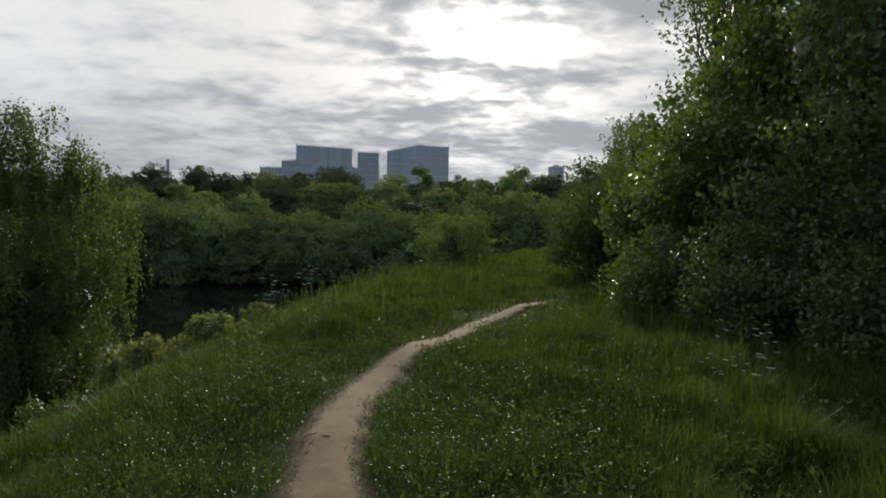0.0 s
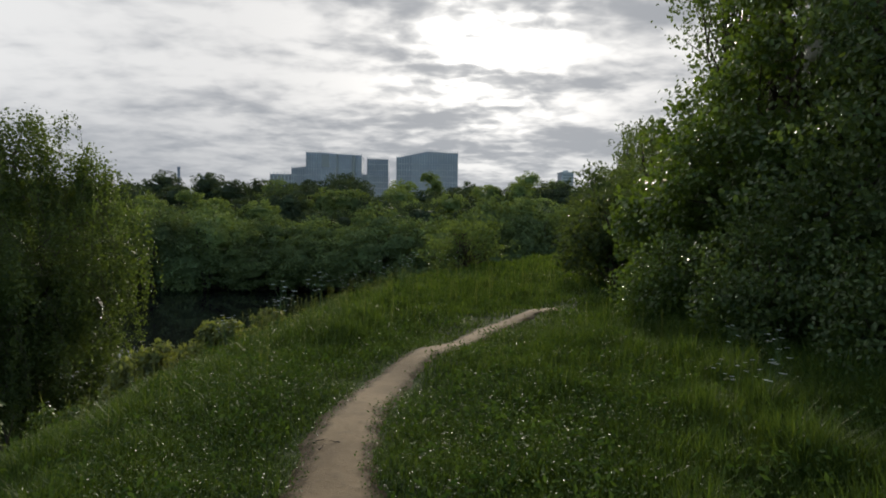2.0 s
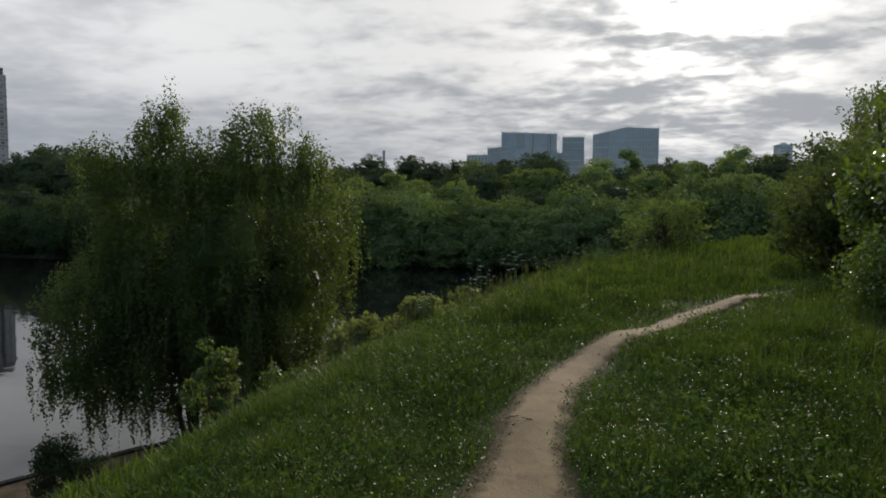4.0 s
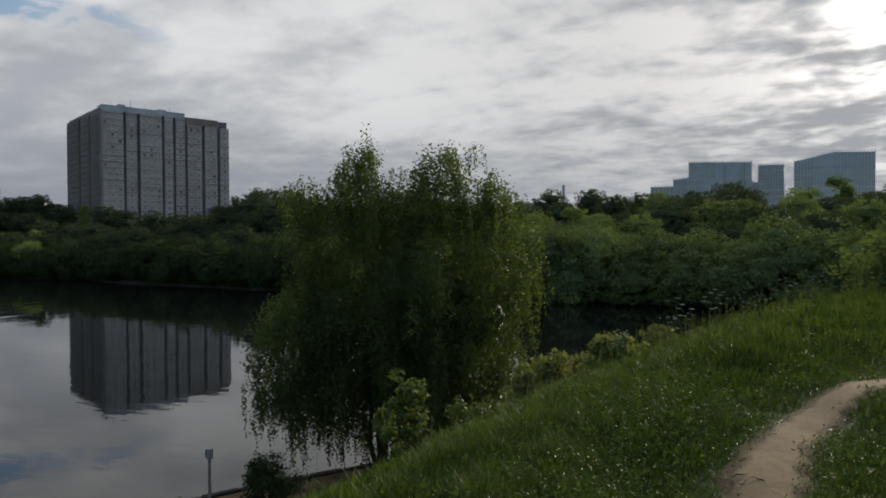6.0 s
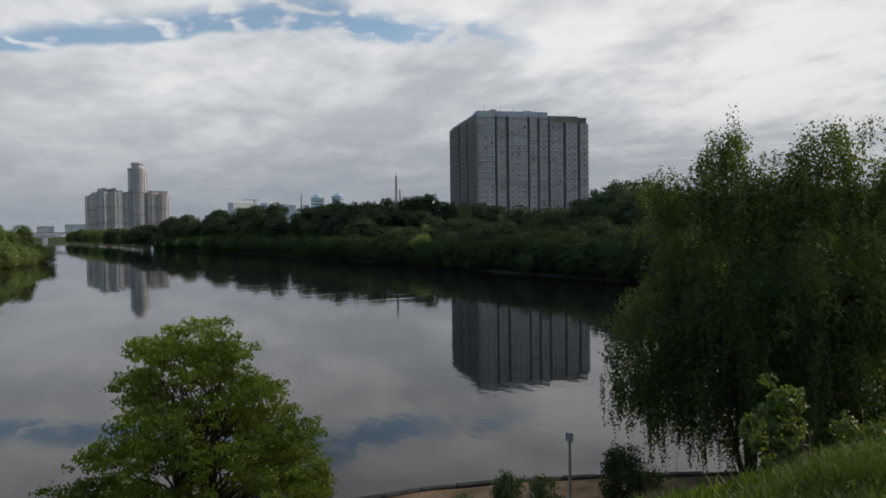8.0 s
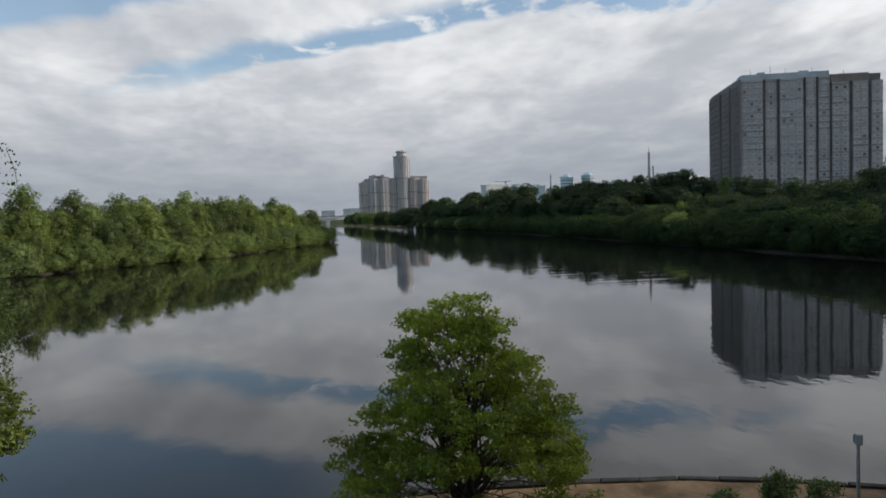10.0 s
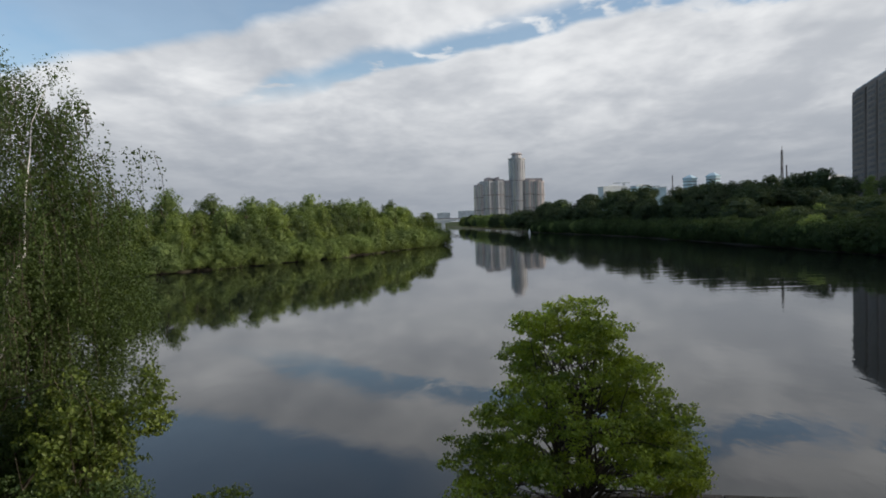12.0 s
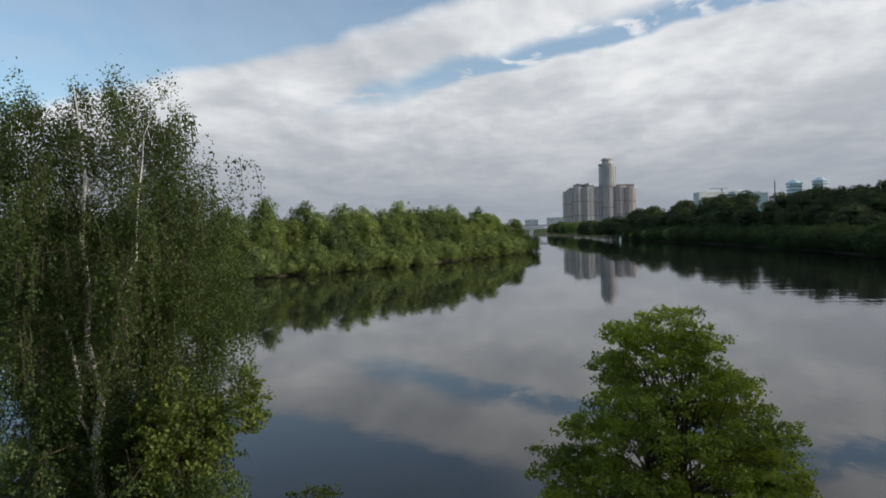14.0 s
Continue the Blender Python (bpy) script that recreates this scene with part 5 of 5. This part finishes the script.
def cow_parsley():
    """One flowering stem, built once and then copied along the brow of the bank."""
    rng = np.random.default_rng(90)
    rows = [(-2.3, 12.0), (-2.6, 12.6), (-2.2, 13.4), (-2.9, 11.2), (-2.0, 14.4), (-1.7, 15.2), (-1.5, 16.0), (-1.2, 16.6), (-2.4, 14.9), (-3.0, 13.2), (-3.3, 12.2), (-0.9, 17.4), (-1.9, 16.8), (-1.3, 17.9), (-0.4, 18.6), (2.75, 7.0), (3.0, 6.3), (-3.4, 10.4), (-3.8, 11.4), (-2.5, 10.3), (2.35, 5.5), (2.5, 5.65), (2.45, 5.3), (2.62, 5.45), (2.3, 5.75), (2.8, 5.9), (-4.1, 12.6), (-3.6, 13.8), (-1.0, 18.2), (-0.2, 19.2), (0.2, 20.0), (-2.2, 15.6), (-2.7, 14.2)]
    first = None
    for k, (x, y) in enumerate(rows):
        m = pose(x, y, lift(x, y), rng.normal() * 4, rng.normal() * 4, rng.uniform(0, 360)) @ Matrix.Scale(rng.uniform(0.75, 1.15) * (0.62 if x > 2.2 else 1.0), 4)
        if first:
            copy_thing(first, m)
            continue
        first = thing("cow_parsley", 0, 0, 0, "flowering cow parsley with white umbels in tall grass", "wildflower", "cow parsley on the bank")
        first.matrix_basis = m
        part("stem", arrays("stem", *tube(bent(rng, (0, 0, -0.05), (0.04, 0.02, 0.86), 0, 5, 0.03), [0.006, 0.005, 0.005, 0.004, 0.003], 5)), STEM, first)
        for q in range(4):
            a = q * 1.7
            base = np.array([0.02, 0.01, 0.45 + 0.1 * q])
            tip = base + np.array([math.cos(a) * 0.14, math.sin(a) * 0.14, 0.24]) if q < 3 else np.array([0.04, 0.02, 0.95])
            part("stalk", arrays("stalk", *tube([base, (base + tip) / 2 + [0, 0, 0.02], tip], [0.004, 0.003, 0.002], 4)), STEM, first)
            disc = np.array([(r * math.cos(t), r * math.sin(t), -0.6 * r * r * 8 * 0.05) for r, t in zip(0.042 * np.sqrt(rng.random(30)), rng.uniform(0, math.tau, 30))])
            part("umbel", arrays("umbel", *leaves(rng, tip + disc, 0.014, 0.9, 0.5, 0.0)), PETAL, first)
        fern = np.concatenate([np.array([[math.cos(a) * r, math.sin(a) * r, 0.10 + 0.25 * r]]) + rng.normal(size=(14, 3)) * 0.03 for a in (0.3, 2.2, 4.4) for r in (0.08, 0.16, 0.24)])
        part("foliage", arrays("foliage", *leaves(rng, fern, 0.05, 0.5, 0.8)), HERB, first)


cow_parsley()


def fallen_twigs():
    rng = np.random.default_rng(8)
    for x, y, n in [(-0.86, 4.62, 0.05), (-0.90, 4.75, 0.06), (-0.80, 4.72, 0.04), (-0.62, 5.6, 0.04), (-0.2, 7.9, 0.06)]:
        ob = thing("fallen_twig", x, y, lift(x, y) + 0.045, "short dry twig lying on the trodden path", "twig", "twigs on the path", turn=rng.uniform(0, 180))
        part("stick", arrays("stick", *tube(bent(rng, (-n, 0, 0), (n, 0.02, 0.006), 0, 5, 0.15), [0.004, 0.004, 0.003, 0.002, 0.001], 5)), BARK, ob)


fallen_twigs()


def tall_weeds():
    """Leafy weeds on the brow of the bank: three built, the others copied from them."""
    rng = np.random.default_rng(19)
    kinds = []
    for k in range(3):
        ob = thing("tall_weed", 0, 0, 0, "tall pale-green weed with small flower heads among grass", "weed", "weeds on the brow of the bank")
        C = []
        for q in range(4):
            a = rng.uniform(0, math.tau)
            line = bent(rng, (0.04 * math.cos(a), 0.04 * math.sin(a), -0.05), (0.16 * math.cos(a), 0.16 * math.sin(a), rng.uniform(0.5, 0.8)), 0, 6, 0.05)
            part("stem", arrays("stem", *tube(line, np.linspace(0.005, 0.002, 6), 4)), STEM, ob)
            C.append(np.repeat(line[1:], 5, 0) + rng.normal(size=(25, 3)) * 0.045)
        tagged(part("foliage", arrays("foliage", *leaves(rng, np.concatenate(C), 0.055, 0.42, 0.5)), DOCK if k else PALELEAF, ob), kind="stuff")
        heads = np.concatenate([c[-1:] + rng.normal(size=(9, 3)) * 0.022 for c in C])
        tagged(part("flower_head", arrays("flower_head", *leaves(rng, heads, 0.022, 0.8, 0.6)), PALELEAF, ob), kind="stuff")
        kinds.append(ob)
    for k in range(110):
        y = rng.uniform(7.0, 21.0)
        x = float(edge_x(y)) - rng.uniform(-0.35, 1.5)
        m = pose(x, y, lift(x, y), rng.normal() * 5, rng.normal() * 5, rng.uniform(0, 360)) @ Matrix.Scale(rng.uniform(0.4, 0.85), 4)
        if k < 3:
            kinds[k].matrix_basis = m
        else:
            copy_thing(kinds[k % 3], m)


tall_weeds()


def meadow():
    """The grass and the low herbs of the near bank."""
    rng = np.random.default_rng(77)

    def scatter(x0, x1, y0, y1, per):
        n = int((x1 - x0) * (y1 - y0) * per)
        return rng.uniform(x0, x1, n), rng.uniform(y0, y1, n)

    zones = [scatter(-3.6, 4.4, 2.4, 6.0, 3000), scatter(-5.0, 5.0, 6.0, 10.0, 1500), scatter(-7, 5.5, 10, 17, 520), scatter(-9, 9, 17, 30, 150), scatter(2, 18, 30, 46, 40), scatter(-14, -4, 8, 24, 110), scatter(-6, 7, -8, 2.4, 260), scatter(-8, -3.6, 2.4, 6.0, 300), scatter(-15, -6, -16, 8, 70), scatter(4.4, 9, 2.4, 10, 160)]
    widths = [0.0038, 0.006, 0.011, 0.021, 0.04, 0.024, 0.012, 0.011, 0.026, 0.014]
    VV, n0, FF = [], 0, []
    for (x, y), w in zip(zones, widths):
        off = np.abs(x - path_x(y)) - path_half(y)
        off = off - np.where(x < path_x(y), 0.03, 0.0)
        tuft = noise_field(x, y, 1.1) * 0.5 + noise_field(x, y, 4.0) * 0.5
        keep = (rng.random(len(x)) < smooth((off + 0.04) / 0.17)) & (rng.random(len(x)) < np.clip(0.42 + off * 1.3, 0.2, 1)) & (rng.random(len(x)) < 0.55 + 0.9 * tuft) & (x > kerb_x(y) + 6)
        x, y, off, tuft = x[keep], y[keep], off[keep], tuft[keep]
        n = len(x)
        tall = 0.05 + 0.05 * smooth(off / 0.25) + 0.05 * tuft + 0.28 * smooth((off - 0.4) / 1.5) * (0.25 + 1.15 * tuft) + 0.09 * smooth((x - path_x(y) - 2.0) / 1.2)
        tall *= np.where(x > path_x(y), 0.85, 0.74) * (0.65 + 0.6 * noise_field(x, y, 7.0)) * rng.uniform(0.55, 1.25, n)
        z = land(x, y)
        az = rng.uniform(0, math.tau, n)
        lean = tall * rng.uniform(0.08, 0.6, n)
        d = np.stack([np.cos(az), np.sin(az), np.zeros(n)], -1)
        s = np.stack([-np.sin(az), np.cos(az), np.zeros(n)], -1) * (w * rng.uniform(0.6, 1.3, n))[:, None]
        p = np.stack([x, y, z - 0.02], -1)
        m = p + d * (lean * 0.30)[:, None] + np.array([0, 0, 1.0]) * (tall * 0.62)[:, None]
        t = p + d * lean[:, None] + np.array([0, 0, 1.0]) * (tall * rng.uniform(0.8, 1.0, n))[:, None]
        V = np.stack([p - s, p + s, m + s * 0.8, m - s * 0.8, t], 1).reshape(-1, 3)
        b = np.arange(n)[:, None] * 5 + n0
        FF.append(np.concatenate([b + [0, 1, 2], b + [0, 2, 3], b + [3, 2, 4]], 0))
        VV.append(V)
        n0 += len(V)
    g = new("grass", arrays("grass", np.concatenate(VV), np.concatenate(FF)))
    g.data.materials.append(GRASS)
    tagged(g, "lush green meadow grass, short beside the path and taller beyond", "grass", kind="stuff")
    # low broad leaves beside the path
    C = []
    for x0, x1, y0, y1, per in [(-2.8, 3.4, 2.4, 6.5, 3600), (-3.2, 4.0, 6.5, 11, 1500), (-3.4, 4.2, 11, 17, 240)]:
        x, y = scatter(x0, x1, y0, y1, per)
        off = np.abs(x - path_x(y)) - path_half(y)
        ok = (off > -0.04 + 0.16 * rng.random(len(x)) ** 1.5) & (rng.random(len(x)) < np.clip(1.25 - off * 0.24, 0.35, 1) * (0.4 + noise_field(x, y, 2.3)))
        x, y, off = x[ok], y[ok], off[ok]
        C.append(np.stack([x, y, land(x, y) + 0.02 + rng.random(len(x)) * (0.05 + 0.22 * smooth(off / 1.4))], -1))
    h = new("low_herbs", arrays("low_herbs", *leaves(rng, np.concatenate(C), 0.0165, 0.7, 0.8, 0.0)))
    h.data.materials.append(HERB)
    tagged(h, "low clover and plantain leaves beside the path", "herbs", kind="stuff")
    # dock and nettle clumps among the grass
    x, y = np.concatenate([rng.uniform(-3.4, 3.8, 460), rng.uniform(-4.5, 4.8, 480)]), np.concatenate([rng.uniform(2.8, 8, 460), rng.uniform(8, 20, 480)])
    off = np.abs(x - path_x(y)) - path_half(y)
    ok = (off > 0.25) & (rng.random(len(x)) < np.where(x < path_x(y), 0.75, 0.85))
    x, y, off = x[ok], y[ok], off[ok]
    large = rng.random(len(x)) < 0.16
    many = np.where(large, 110, rng.integers(18, 40, len(x)))
    i = np.repeat(np.arange(len(x)), many)
    r = rng.normal(size=(len(i), 2)) * np.where(large[i], 0.19, 0.085)[:, None]
    C = np.stack([x[i] + r[:, 0], y[i] + r[:, 1], land(x[i], y[i]) + 0.03 + rng.random(len(i)) * np.minimum(0.32, 0.08 + 0.14 * off[i])], -1)
    d = new("leafy_herbs", arrays("leafy_herbs", *leaves(rng, C, 0.052, 0.42, 0.6, 0.0)))
    d.data.materials.append(DOCK)
    tagged(d, "dark broad-leaved dock and nettle clumps in the grass", "herbs", kind="stuff")
    # thin flowering stalks above the grass
    x, y = np.concatenate([rng.uniform(-4, 4.4, 160), rng.uniform(-6, 6, 600)]), np.concatenate([rng.uniform(5, 10, 160), rng.uniform(10, 20, 600)])
    ok = np.abs(x - path_x(y)) - path_half(y) > 0.7
    x, y = x[ok], y[ok]
    n = len(x)
    w = np.where(y < 10, 0.0016, 0.003)[:, None]
    p = np.stack([x, y, land(x, y)], -1)
    az = rng.uniform(0, math.tau, n)
    d = np.stack([np.cos(az), np.sin(az), np.zeros(n)], -1)
    s = np.stack([-np.sin(az), np.cos(az), np.zeros(n)], -1) * w
    hgt = rng.uniform(0.38, 0.72, n)[:, None]
    up = np.array([0, 0, 1.0])
    t = p + d * hgt * 0.22 + up * hgt
    q = p + d * hgt * 0.17 + up * hgt * 0.86
    V = np.stack([p - s, p + s, q + s, q - s, q + s * 2.2 + up * 0.02, t, q - s * 2.2 + up * 0.02, q - up * 0.02], 1).reshape(-1, 3)
    b = np.arange(n)[:, None] * 8
    k = new("grass_stalks", arrays("grass_stalks", V, np.concatenate([b + [0, 1, 2, 3], b + [7, 4, 5, 6]], 0)))
    k.data.materials.append(DRYSTALK)
    tagged(k, "thin pale seed stalks standing above the grass", "grass", kind="stuff")


def noise_field(x, y, s):
    """A smooth random field from 0 to 1, from a few waves."""
    r = np.random.default_rng(int(s * 100))
    out = np.zeros_like(x)
    for _ in range(7):
        a, k, p = r.uniform(0, math.tau), s * r.uniform(0.6, 1.9), r.uniform(0, math.tau)
        out += np.sin((x * math.cos(a) + y * math.sin(a)) * k + p)
    return np.clip(0.5 + out / 7 * 0.9, 0, 1)


meadow()
